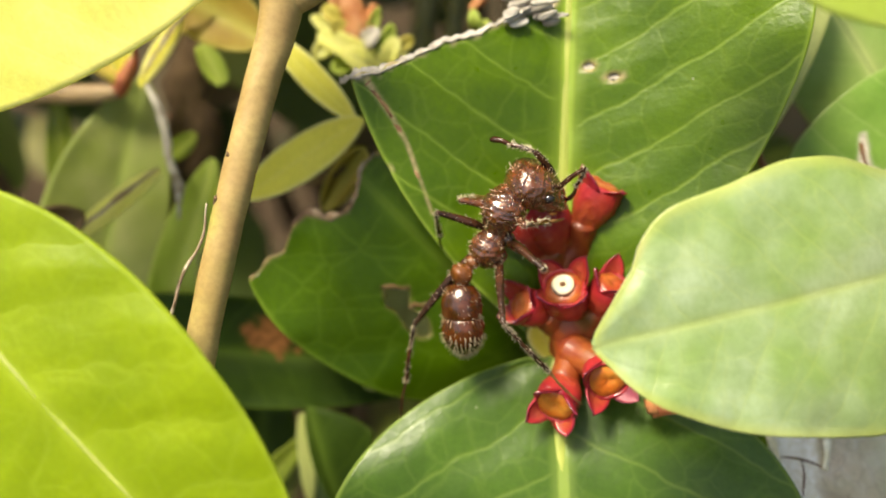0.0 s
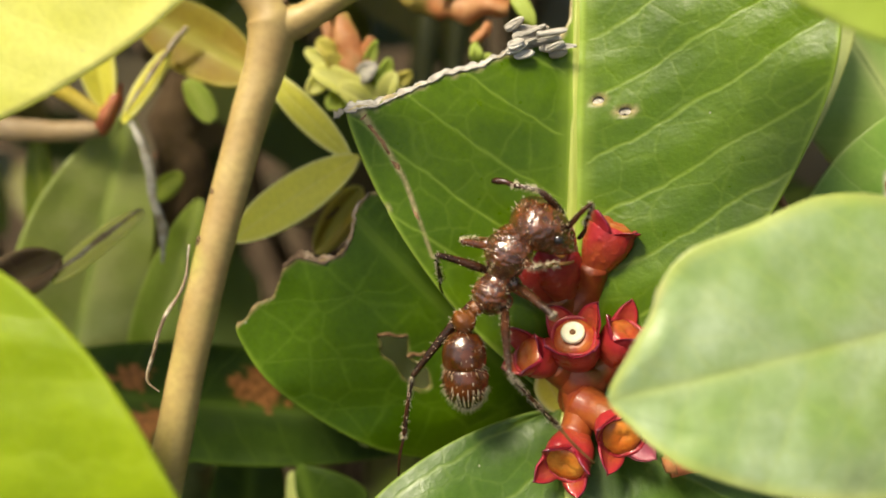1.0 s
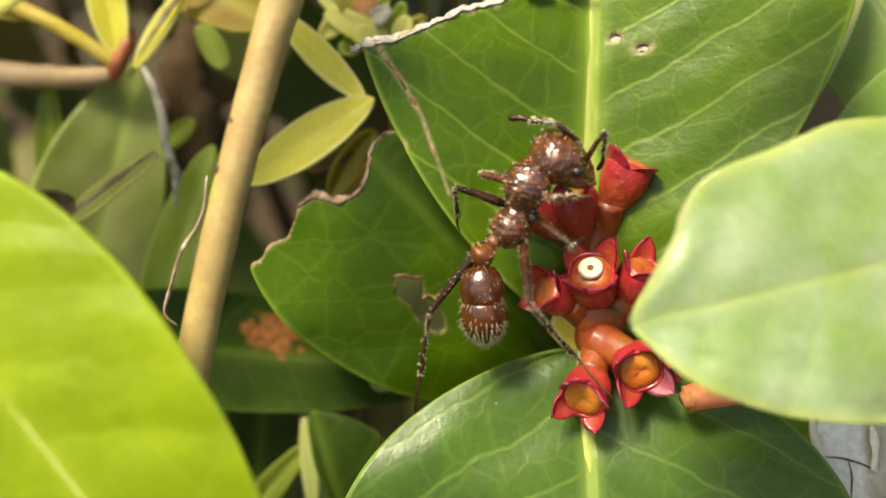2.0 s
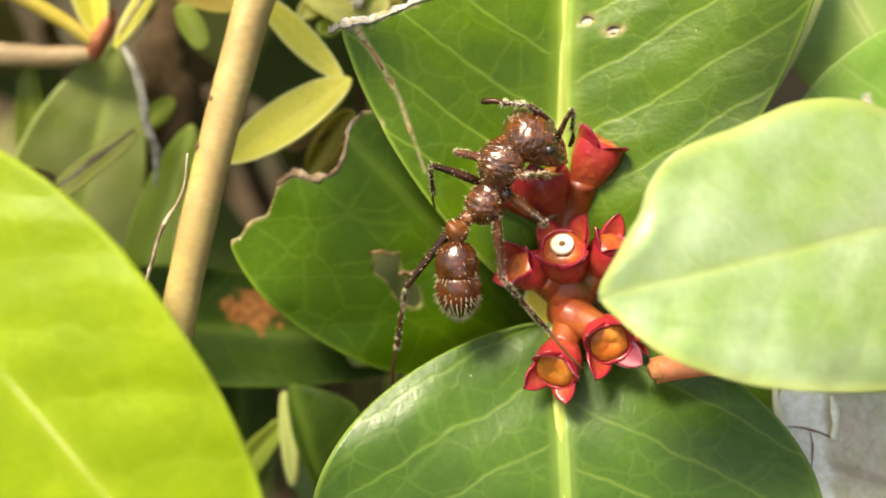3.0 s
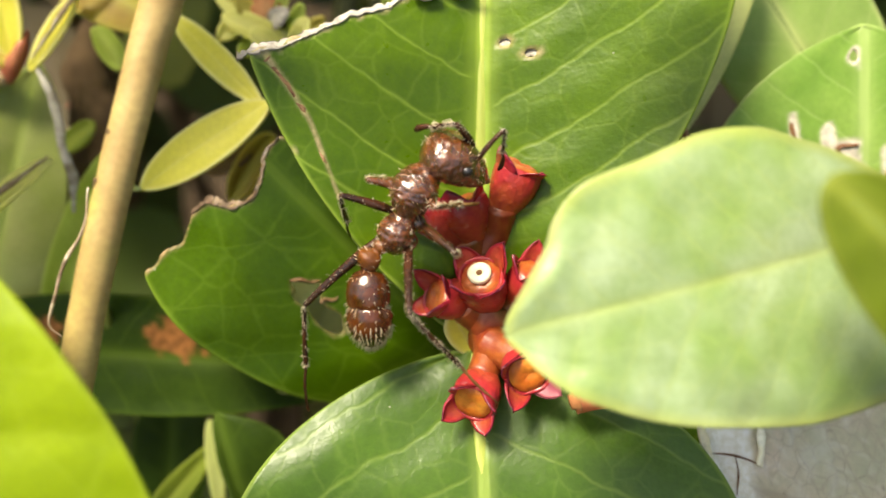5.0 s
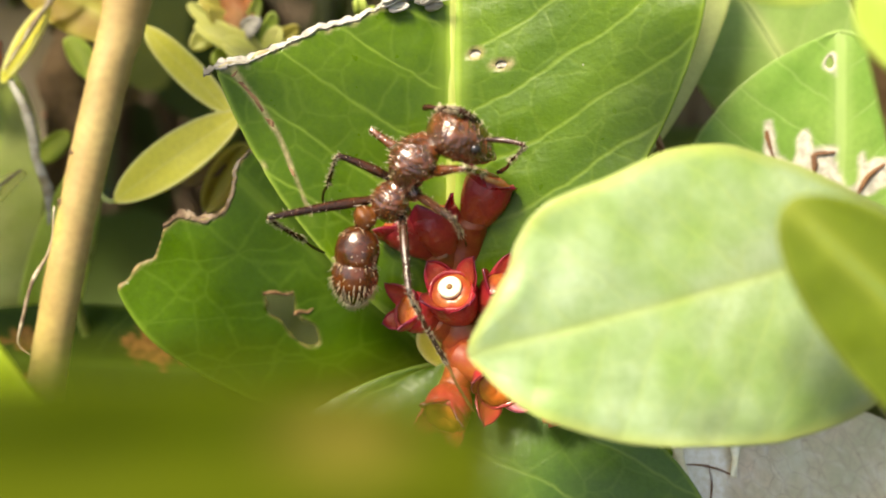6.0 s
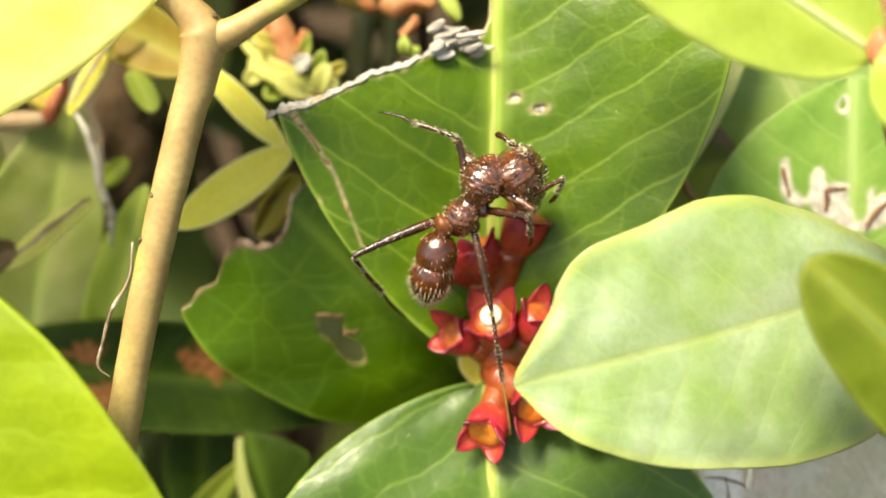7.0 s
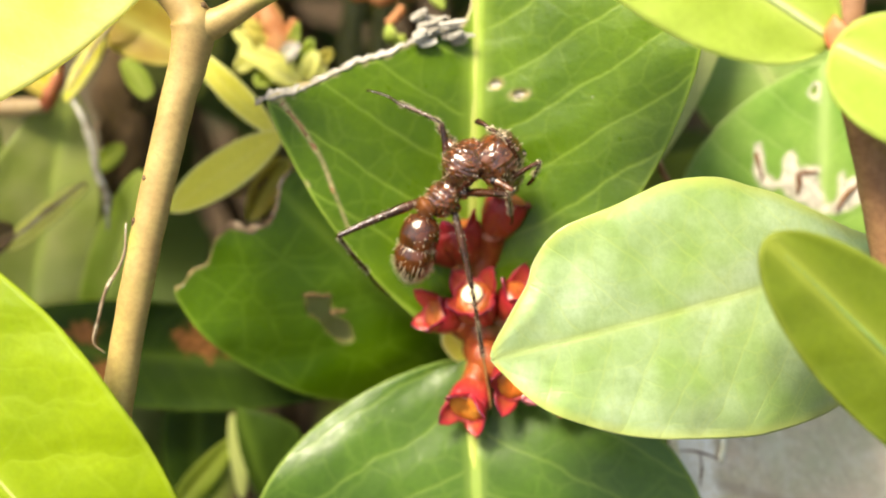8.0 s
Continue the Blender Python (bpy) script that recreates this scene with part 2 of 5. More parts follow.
def calyx_material():
    """Fleshy calyx skin: orange at the base, crimson above, purplish lobe tips, with a wet, pimpled surface."""
    m, t, b, link = nodes_of("calyx_red")
    co = coords(t)
    att = t.nodes.new("ShaderNodeAttribute")
    att.attribute_name = "ripe"
    blotch = noise_of(t, 650.0, 3.0, 0.6, co)
    small = noise_of(t, 2600.0, 3.0, 0.6, co)
    at = math_node(t, "ADD", att.outputs["Fac"], math_node(t, "MULTIPLY", math_node(t, "SUBTRACT", blotch, 0.5), 0.55), clamp=True)
    cr = t.nodes.new("ShaderNodeValToRGB")
    cr.color_ramp.elements[0].color, cr.color_ramp.elements[1].color = (0.50, 0.15, 0.035, 1), (0.13, 0.012, 0.045, 1)
    for pos, colr in ((0.25, (0.48, 0.080, 0.034)), (0.5, (0.45, 0.030, 0.034)), (0.78, (0.36, 0.014, 0.042))):
        cr.color_ramp.elements.new(pos).color = (*colr, 1)
    link(at, cr.inputs[0])
    col = mixed(t, math_node(t, "MULTIPLY", ramp(t, small, 0.35, 0.75), 0.35), cr.outputs[0], (0.25, 0.01, 0.02))
    dots = t.nodes.new("ShaderNodeTexVoronoi")
    dots.inputs["Scale"].default_value = 1900.0
    link(co, dots.inputs["Vector"])
    pimple = ramp(t, dots.outputs["Distance"], 0.05, 0.4, 1.0, 0.0)
    link(col, b.inputs["Base Color"])
    link(ramp(t, blotch, 0.3, 0.7, 0.24, 0.5), b.inputs["Roughness"])
    b.inputs["Coat Weight"].default_value, b.inputs["Coat Roughness"].default_value = 0.5, 0.07
    nrm = bumped(t, b, math_node(t, "ADD", math_node(t, "MULTIPLY", pimple, 0.3), math_node(t, "ADD", blotch, math_node(t, "MULTIPLY", small, 0.5))), 0.7, 0.00012)
    link(nrm, b.inputs["Coat Normal"])
    tr = t.nodes.new("ShaderNodeBsdfTranslucent")
    link(col, tr.inputs["Color"])
    mix = t.nodes.new("ShaderNodeMixShader")
    mix.inputs[0].default_value = 0.3
    link(b.outputs[0], mix.inputs[1])
    link(tr.outputs[0], mix.inputs[2])
    link(mix.outputs[0], t.nodes["Material Output"].inputs["Surface"])
    return m


RED = calyx_material()
RED_ORANGE = skin_material("stalk_red_orange", (0.27, 0.038, 0.012), (0.36, 0.095, 0.020), 0.42, 700, 2200, 0.4, 0.00012, coat=0.3, glow=0.2, third=(0.20, 0.10, 0.02))
LOBE_PINK = skin_material("lobe_purple", (0.34, 0.055, 0.095), (0.44, 0.13, 0.17), 0.4, 700, 3500, 0.2, glow=0.3)
ORANGE = skin_material("disc_orange", (0.74, 0.17, 0.02), (0.80, 0.32, 0.05), 0.35, 900, 4000, 0.3, coat=0.2, glow=0.2)
ORANGE_TUBE = skin_material("tube_orange", (0.75, 0.24, 0.10), (0.80, 0.36, 0.18), 0.4, 500, 3000, 0.2, glow=0.35)
DISC_RED = skin_material("disc_red", (0.40, 0.05, 0.02), (0.50, 0.16, 0.035), 0.32, 900, 4000, 0.3, coat=0.2, glow=0.2)
CREAM = skin_material("scar_cream", (0.78, 0.72, 0.48), (0.85, 0.82, 0.66), 0.55, 900, 4000, 0.3)
DARKPIT = skin_material("scar_pit", (0.12, 0.05, 0.02), (0.2, 0.09, 0.03), 0.7)
PINK_STEM = skin_material("pinkish_stem", (0.34, 0.23, 0.12), (0.46, 0.34, 0.22), 0.55, 300, 2400, 0.3)
BUD_PEACH = skin_material("bud_peach", (0.48, 0.17, 0.06), (0.60, 0.30, 0.13), 0.5, 600, 2600, 0.35, glow=0.25, third=(0.42, 0.34, 0.08))
OLIVE_STALK = skin_material("olive_stalk", (0.06, 0.065, 0.015), (0.10, 0.105, 0.025), 0.55, 300, 2400, 0.3)
BUD_RED = skin_material("bud_red", (0.42, 0.11, 0.06), (0.52, 0.20, 0.10), 0.45, 500, 2600, 0.3, glow=0.2)
YELLOW_STALK = skin_material("yellow_orange_stalk", (0.62, 0.48, 0.08), (0.72, 0.56, 0.14), 0.45, 400, 3000, 0.2, glow=0.2)
GREEN_STALK = skin_material("green_stalk", (0.20, 0.26, 0.05), (0.30, 0.33, 0.08), 0.45, 400, 3000, 0.2, glow=0.15)
ANT = skin_material("ant_chitin", (0.036, 0.010, 0.003), (0.142, 0.039, 0.007), 0.08, 1500, 2700, 0.7, 0.00011, coat=0.8)
ANT_SMOOTH = skin_material("gaster_chitin", (0.034, 0.009, 0.002), (0.105, 0.027, 0.005), 0.13, 900, 7000, 0.3, 0.00006)
ANT_WAIST = skin_material("waist_chitin", (0.095, 0.028, 0.006), (0.20, 0.062, 0.012), 0.2, 1200, 4600, 0.8, 0.00012, coat=0.2)
ANT_LEG = skin_material("leg_chitin", (0.014, 0.007, 0.004), (0.055, 0.018, 0.007), 0.16, 900, 6000, 0.4, 0.00005)
ANT_TAN = skin_material("tarsus_chitin", (0.20, 0.09, 0.03), (0.30, 0.15, 0.05), 0.35, 900, 6000, 0.4, 0.00005)
for m in (ANT, ANT_SMOOTH):
    m.node_tree.nodes["Principled BSDF"].inputs["Specular IOR Level"].default_value = 0.85
EYE = skin_material("eye_black", (0.008, 0.006, 0.006), (0.015, 0.012, 0.012), 0.08, 900, 9000, 0.1, coat=0.6)
HAIR = skin_material("pale_hair", (0.62, 0.52, 0.34), (0.75, 0.66, 0.48), 0.35, 900, 6000, 0.1)
SOIL = skin_material("leaf_litter", (0.04, 0.027, 0.016), (0.09, 0.06, 0.035), 0.9, 60, 500, 0.9, 0.004, third=(0.04, 0.04, 0.02))

SOIL.node_tree.nodes["Principled BSDF"].inputs["Specular IOR Level"].default_value = 0.08

# ---- building ----
ORIGIN = {}


def vec(*v):
    return np.array(v, float)


def unit(v):
    return np.asarray(v, float) / max(np.linalg.norm(v), 1e-9)


def thing(name, base, label, category, group="", kind=""):
    """An Empty at its base, given in plant millimetres."""
    ob = new(name)
    ob.empty_display_size = 0.002
    ob.matrix_basis = FRAME @ Matrix.Translation(Vector(base) * MM)
    ORIGIN[ob] = vec(*base)
    return tagged(ob, label, category, group, kind)


def mesh_of(name, verts, faces, mat, smooth=True):
    me = bpy.data.meshes.new(name)
    me.from_pydata([tuple(v) for v in np.asarray(verts) * MM], [], [tuple(f) for f in faces])
    me.materials.append(mat)
    if smooth:
        me.polygons.foreach_set("use_smooth", [True] * len(me.polygons))
    me.update()
    return me


def part(name, geo, mat, parent, label="", kind=""):
    """One mesh, given in plant millimetres, under a thing or under a part."""
    verts, faces = geo
    o = ORIGIN[parent]
    ob = new(name, mesh_of(name, np.asarray(verts) - o, faces, mat))
    ob.parent = parent
    ORIGIN[ob] = o
    return tagged(ob, label, kind=kind)


def joined(*geos):
    verts, faces, n = [], [], 0
    for v, f in geos:
        verts.append(np.asarray(v))
        faces += [tuple(i + n for i in q) for q in f]
        n += len(v)
    return np.concatenate(verts), faces


def smooth_path(points, n):
    """Points evenly along a Catmull-Rom curve."""
    p = np.asarray(points, float)
    p = np.vstack([2 * p[0] - p[1], p, 2 * p[-1] - p[-2]])
    out = []
    m = len(p) - 3
    for s in np.linspace(0, m, n):
        k = min(int(s), m - 1)
        x = s - k
        a, b, c, d = p[k : k + 4]
        out.append(0.5 * (2 * b + (c - a) * x + (2 * a - 5 * b + 4 * c - d) * x**2 + (3 * b - a - 3 * c + d) * x**3))
    return np.array(out)


def tube(points, radii, seg=10, n=None, rough=0.0, flat=1.0, seed=0):
    """A closed tapering tube along a smooth path; rough: uneven girth; flat: the second half-axis in parts of the first."""
    n = n or 4 * len(points)
    path = smooth_path(points, n)
    rad = np.interp(np.linspace(0, 1, n), np.linspace(0, 1, len(radii)), radii)
    tang = np.gradient(path, axis=0)
    ref = vec(0.13, 0.21, 0.97)
    verts, faces = [], []
    for k in range(n):
        a = unit(tang[k])
        s = unit(np.cross(a, ref))
        r = np.cross(s, a)
        for j in range(seg):
            ang = 2 * math.pi * j / seg
            q = rad[k] * (1 + rough * noise.noise((path[k][0] * 0.9 + seed, path[k][1] * 0.9 + math.cos(ang), path[k][2] * 0.9 + math.sin(ang))))
            verts.append(path[k] + q * (math.cos(ang) * s + flat * math.sin(ang) * r))
    for k in range(n - 1):
        for j in range(seg):
            faces.append((k * seg + j, k * seg + (j + 1) % seg, (k + 1) * seg + (j + 1) % seg, (k + 1) * seg + j))
    faces.append(tuple(reversed(range(seg))))
    faces.append(tuple(range((n - 1) * seg, n * seg)))
    return np.array(verts), faces


def leaf(parent, base, tip, width, mat, alpha=0.7, beta=0.5, left=1.0, right=1.0, bow=0.0, fold=0.1, fold_right=None, roll=0.0, curl=0.0, ripple=0.15, nu=28, nv=44,
         keep=None, dry=None, rib=None, rib_mat=None, thick=0.22, label="", seed=0, twist=0.0, sway=0.0, rim=0.28, name="leaf", outline=None):
    """A blade from base to tip. bow lifts the middle of the midrib out, fold raises the two halves, curl drops the margins,
    roll turns the blade about its midrib; outline gives the half widths of its two sides along it; keep and dry are functions of the place that cut bites and dry the tissue round them."""
    base, tip = vec(*base), vec(*tip)
    a = unit(tip - base)
    length = np.linalg.norm(tip - base)
    s0 = unit(np.cross(a, vec(0, 0, 1)))
    n0 = np.cross(s0, a)
    peak = alpha / (alpha + beta)
    top = peak**alpha * (1 - peak) ** beta
    us = np.sign(np.linspace(-1, 1, nu + 1)) * np.abs(np.linspace(-1, 1, nu + 1)) ** 0.9
    vs = 0.5 - 0.5 * np.cos(np.linspace(0, math.pi, nv + 1))
    sides = [smooth_path([(v, w, 0) for v, w in chain], 160) for chain in outline] if outline else None
    verts, uvs, dries, margins = np.zeros(((nv + 1) * (nu + 1), 3)), [], [], []
    k = 0
    for v in vs:
        w = width * max(v, 1e-5) ** alpha * max(1 - v, 1e-5) ** beta / top
        ang = radians(roll + twist * (v - 0.5))
        s, n = math.cos(ang) * s0 + math.sin(ang) * n0, math.cos(ang) * n0 - math.sin(ang) * s0
        c = base + a * length * v + n0 * bow * 4 * v * (1 - v) + s0 * sway * 4 * v * (1 - v)
        for u in us:
            if sides:
                edge_line = sides[0 if u < 0 else 1]
                w = float(np.interp(v, edge_line[:, 0], edge_line[:, 1]))
            x = u * w * (left if u < 0 else right)
            f = (c[0] * 0.2 + seed * 7.3, v * length * 0.22, u * 2.0 + seed)
            lift = (fold if u < 0 or fold_right is None else fold_right) * abs(x) - curl * x * x / max(width, 0.1) + ripple * noise.noise(f) * (0.3 + abs(u))
            verts[k] = c + s * x + n * lift
            uvs.append((x, v * length))
            dries.append(dry(verts[k]) if dry else 0.0)
            edge = (1 - abs(u)) * w
            margins.append(max(0.0, 1 - edge / rim) if w > 0.3 else 0.0)
            k += 1
    faces = []
    for j in range(nv):
        for i in range(nu):
            q = (j * (nu + 1) + i, j * (nu + 1) + i + 1, (j + 1) * (nu + 1) + i + 1, (j + 1) * (nu + 1) + i)
            if keep is None or keep(verts[list(q)].mean(axis=0)):
                faces.append(q)
    if keep:
        verts = eased_rim(verts, faces)
    ob = part(name, (verts, faces), mat, parent, label)
    me = ob.data
    layer = me.uv_layers.new(name="blade")
    loop = np.zeros(len(me.loops), int)
    me.loops.foreach_get("vertex_index", loop)
    layer.data.foreach_set("uv", np.array(uvs)[loop].ravel())
    for key, vals in (("dry", dries), ("margin", margins)):
        at = me.attributes.new(key, "FLOAT", "POINT")
        at.data.foreach_set("value", np.array(vals, float))
    mod = ob.modifiers.new("thickness", "SOLIDIFY")
    mod.thickness, mod.offset = thick * MM, 0
    if rib:
        pts = [base + a * length * v + n0 * (bow * 4 * v * (1 - v) + thick * 0.4) + s0 * sway * 4 * v * (1 - v) for v in np.linspace(0.0, 0.94, 12)]
        part("midrib", tube(pts, [rib, rib * 0.9, rib * 0.75, rib * 0.5, rib * 0.15], 10, 40, 0.1, 0.32), rib_mat or MIDRIB, ob, "raised pale midrib")
    return ob


def eased_rim(verts, faces, turns=4):
    """Rounds the stepped outline that a bite leaves in the grid of a blade."""
    count = collections.Counter()
    for f in faces:
        for i in range(4):
            count[tuple(sorted((f[i], f[(i + 1) % 4])))] += 1
    near = collections.defaultdict(list)
    for (i, j), c in count.items():
        if c == 1:
            near[i].append(j)
            near[j].append(i)
    for _ in range(turns):
        fresh = verts.copy()
        for i, js in near.items():
            if len(js) == 2:
                fresh[i] = 0.5 * verts[i] + 0.25 * (verts[js[0]] + verts[js[1]])
        verts = fresh
    return verts


def laid(ob, points, lift):
    """Points moved out or in until they lie on a blade."""
    co = np.zeros(len(ob.data.vertices) * 3)
    ob.data.vertices.foreach_get("co", co)
    co = co.reshape(-1, 3) / MM + ORIGIN[ob]
    out = []
    for p in points:
        k = np.argmin(((co[:, :2] - vec(*p)[:2]) ** 2).sum(axis=1))
        out.append(vec(p[0], p[1], co[k][2] + lift))
    return out


def line_gap(p, chain):
    """Distance in the blade's plane from p to a chain of points, and how far along it."""
    best, at = 1e9, 0.0
    for k in range(len(chain) - 1):
        a, b = vec(*chain[k][:2]), vec(*chain[k + 1][:2])
        s = min(1.0, max(0.0, float((p[:2] - a) @ (b - a) / ((b - a) @ (b - a)))))
        d = np.linalg.norm(p[:2] - a - s * (b - a))
        if d < best:
            best, at = d, k + s
    return best, at


def above(p, chain):
    """Height of p over a chain of points that runs from left to right."""
    return p[1] - float(np.interp(p[0], [c[0] for c in chain], [c[1] for c in chain]))


def blot(p, c, rx, ry, rough=0.35, seed=0):
    """Under one inside an uneven oval."""
    d = math.hypot((p[0] - c[0]) / rx, (p[1] - c[1]) / ry)
    return d * (1 + rough * noise.noise((p[0] * 1.4 + seed, p[1] * 1.4, seed)))


def to_ground(p, spread=0.0):
    """Points of a stem that goes on down from p to the soil."""
    p = vec(*p)
    h = (FRAME @ Vector(p * MM)).z / MM
    d = vec(*DOWN)
    return [p + d * h * s + vec(spread * s, 0, -8 * math.sin(s * 3)) for s in (0.12, 0.4, 0.7, 1.01)]


def inside(p, chain):
    """Whether p lies within a closed chain, seen along z."""
    hit = False
    for k in range(len(chain)):
        (ax, ay), (bx, by) = chain[k - 1][:2], chain[k][:2]
        if (ay > p[1]) != (by > p[1]) and p[0] < ax + (p[1] - ay) * (bx - ax) / (by - ay):
            hit = not hit
    return hit


def paper_strip(points, widths, seed, n=120, roll=-0.45, cols=7):
    """A thin papery band of dead tissue along a chain: ragged at its free side, rolled over, with two faces and a rim."""
    path = smooth_path(points, n)
    tang = np.gradient(path, axis=0)
    wide = np.interp(np.linspace(0, 1, n), np.linspace(0, 1, len(widths)), widths)
    verts, faces = [], []
    for k in range(n):
        side = unit(np.cross(vec(0, 0, 1), unit(tang[k])))
        w = wide[k] * (0.75 + 0.8 * noise.noise((path[k][0] * 1.1, path[k][1] * 1.1, seed)) + 0.45 * noise.noise((path[k][0] * 6.5, path[k][1] * 6.5, seed + 5)))
        w = max(w, 0.08)
        for c in range(cols):
            x = c / (cols - 1)
            wrinkle = 0.09 * noise.noise((path[k][0] * 3.1, x * 4.0, seed)) + 0.05 * noise.noise((path[k][0] * 8.0, x * 9.0, seed))
            p = path[k] + side * w * (x * math.cos(roll * x) - 0.3) + vec(0, 0, 0.14 + w * 0.7 * math.sin(roll * x * 2) + wrinkle)
            for lower in (0.0, -0.2):
                verts.append(p + vec(0, 0, lower))
    at = lambda k, c, lower: (k * cols + c) * 2 + lower
    for k in range(n - 1):
        for c in range(cols - 1):
            faces.append((at(k, c, 0), at(k + 1, c, 0), at(k + 1, c + 1, 0), at(k, c + 1, 0)))
            faces.append((at(k, c, 1), at(k, c + 1, 1), at(k + 1, c + 1, 1), at(k + 1, c, 1)))
        for c in (0, cols - 1):
            faces.append((at(k, c, 0), at(k, c, 1), at(k + 1, c, 1), at(k + 1, c, 0)))
    return np.array(verts), faces


# ---- ground ----
def ground():
    size = 60.0
    bm = bmesh.new()
    bmesh.ops.create_grid(bm, x_segments=90, y_segments=90, size=1.0)
    for v in bm.verts:
        r = max(abs(v.co.x), abs(v.co.y))
        g = 0.35 * r + (size * 20) * r**7
        v.co.xy = v.co.xy / max(r, 1e-6) * g
        v.co.z = 0.006 * noise.noise(v.co * 22) - 0.004
    me = bpy.data.meshes.new("ground")
    bm.to_mesh(me)
    me.materials.append(SOIL)
    tagged(new("ground", me), "dark soil under a shrub with old leaf litter", "ground", kind="structure")


ground()


# ---- the subject: a shoot with three broad leaves ----
TEAR = [(-6.79, 8.78, -1.00), (-5.43, 9.08, -1.00), (-4.37, 9.45, -1.00), (-2.85, 9.93, -1.00), (-1.34, 10.66, -1.00), (0.48, 11.57, -1.00), (2.00, 11.94, -1.00), (3.52, 12.72, -1.00), (5.03, 13.27, -1.00), (6.55, 13.69, -1.00), (7.10, 14.54, -1.00), (7.46, 25.46, -1.00)]
HOLES = [((8.57, 10.09, -1.50), 0.42, 0.30, 1.0), ((9.86, 9.45, -1.50), 0.50, 0.25, 2.0), ((-2.97, 4.31, -1.20), 0.30, 0.22, 3.0)]
SCAR = [(-3.91, 9.08, -1.00), (-2.85, 7.57, -1.00), (-1.88, 5.90, -1.00), (-1.18, 3.93, -1.00), (-0.43, 1.81, -1.00)]


def main_keep(p):
    jag = 0.35 * noise.noise((p[0] * 1.3, 3.1, 0)) + 0.18 * noise.noise((p[0] * 4.2, 1.7, 0))
    if p[0] < TEAR[-2][0] and above(p, TEAR) > jag:
        return False
    return all(blot(p, c, rx, ry, 0.3, s) > 0.8 for c, rx, ry, s in HOLES)


def main_dry(p):
    d = 0.0
    if p[0] < TEAR[-2][0]:
        d = max(d, 1 - max(0.0, -above(p, TEAR) + 0.3 * noise.noise((p[0] * 2, p[1] * 2, 4))) / 0.32)
    for c, rx, ry, s in HOLES:
        d = max(d, 1.7 - blot(p, c, rx, ry, 0.3, s) * 1.1)
    gap, at = line_gap(p, SCAR)
    d = max(d, (1 - gap / (0.26 - 0.03 * at)) * (0.75 + 0.5 * noise.noise((p[0] * 1.5, p[1] * 1.5, 9))))
    return min(1.0, max(0.0, d))


BITE = [(-12.26, -3.05, -1.00), (-10.86, -1.41, -1.00), (-10.25, -0.74, -1.00), (-9.40, -0.38, -1.00), (-8.86, 1.14, -1.00), (-8.01, 1.87, -1.00), (-6.80, 1.56, -1.00), (-5.58, 1.99, -1.00), (-5.04, 3.02, -1.00), (-4.73, 4.54, -1.00), (-4.00, 5.39, -1.00), (-1.94, 5.75, -1.00)]
GAP = [(-3.62, -2.72), (-2.05, -2.75), (-2.0, -3.75), (-1.75, -4.2), (-0.95, -4.75), (-0.72, -5.75), (-1.35, -6.1), (-2.35, -5.2), (-2.75, -4.35), (-3.45, -3.85)]


def second_keep(p):
    jag = 0.22 * noise.noise((p[0] * 1.7, 5.1, 0))
    if above(p, BITE) > jag:
        return False
    q = vec(p[0] + 0.22 * noise.noise((p[0] * 1.6, p[1] * 1.6, 3)), p[1] + 0.22 * noise.noise((p[0] * 1.6, p[1] * 1.6, 7)), 0)
    return not inside(q, GAP)


def second_dry(p):
    d = 1 - max(0.0, -above(p, BITE)) / 0.28
    d = max(d, 0.6 - line_gap(p, GAP + GAP[:1])[0] / 0.25)
    return min(1.0, max(0.0, d)) * 0.9


shoot = thing("leafy_shoot", (7.36, -7.01, -6.00), "green shoot with three broad glossy leaves, partly insect-eaten", "plant")
part("stem", tube([(6.94, -2.58, -4.00), (7.16, -5.25, -5.00), (7.36, -7.01, -6.00), (7.93, -9.14, -9.00), *to_ground((8.54, -10.51, -13.00))], [0.8, 0.85, 0.9, 1.0, 1.2, 1.5, 1.8], 12, 60, 0.1), GREEN_STALK, shoot, "pale green stem")
blade = leaf(shoot, (6.90, -6.26, -2.50), (7.88, 27.08, -3.00), 12.79, LEAF, 0.8, 0.5, left=1.02, right=0.955, bow=0.6, fold=0.12, fold_right=0.34, curl=-0.1, ripple=0.35, nu=170, nv=230, keep=main_keep, dry=main_dry, rib=0.42, label="broad green leaf with a torn dry edge and small holes", seed=1)
bitten = leaf(shoot, (7.2, -8.8, -10.00), (-7.75, 7.10, -3.20), 9.9, LEAF_DEEP, 0.55, 0.3, right=0.8, bow=1.8, fold=0.03, ripple=0.4, nu=150, nv=150, keep=second_keep, dry=second_dry, label="dark green leaf with bitten edge and a hole", seed=2)
leaf(shoot, (6.74, -6.57, -2.50), (7.32, -25.60, 0.00), 13.53, LEAF_LOW, 0.6, 0.5, bow=1.6, fold=0.04, fold_right=0.08, ripple=0.5, nu=70, nv=80, rib=0.42, label="satin green leaf hanging below the flowers", seed=3)

# dried, curled rims along the tear and the bite
for chain, host, sizes, mat, seed, note in (
    (TEAR[1:10], blade, [0.85, 0.75, 0.55, 0.5, 0.42, 0.5, 0.42, 0.6, 0.8], DRY, 1, "grey-brown papery torn edge"),
    (BITE[4:11], bitten, [0.25, 0.5, 0.6, 0.2, 0.26, 0.34, 0.16], DRY_TAN, 2, "thin curled brown dried edge"),
):
    pts = laid(host, smooth_path([vec(*c) for c in chain], 34), 0.0)
    pts = [p + vec(0.12 * noise.noise((p[0] * 3, p[1] * 3, seed)), 0.16 * noise.noise((p[0] * 2, 7, seed)), 0.06) for p in pts]
    part("dried_edge", paper_strip(pts, sizes, seed), mat, shoot, note)
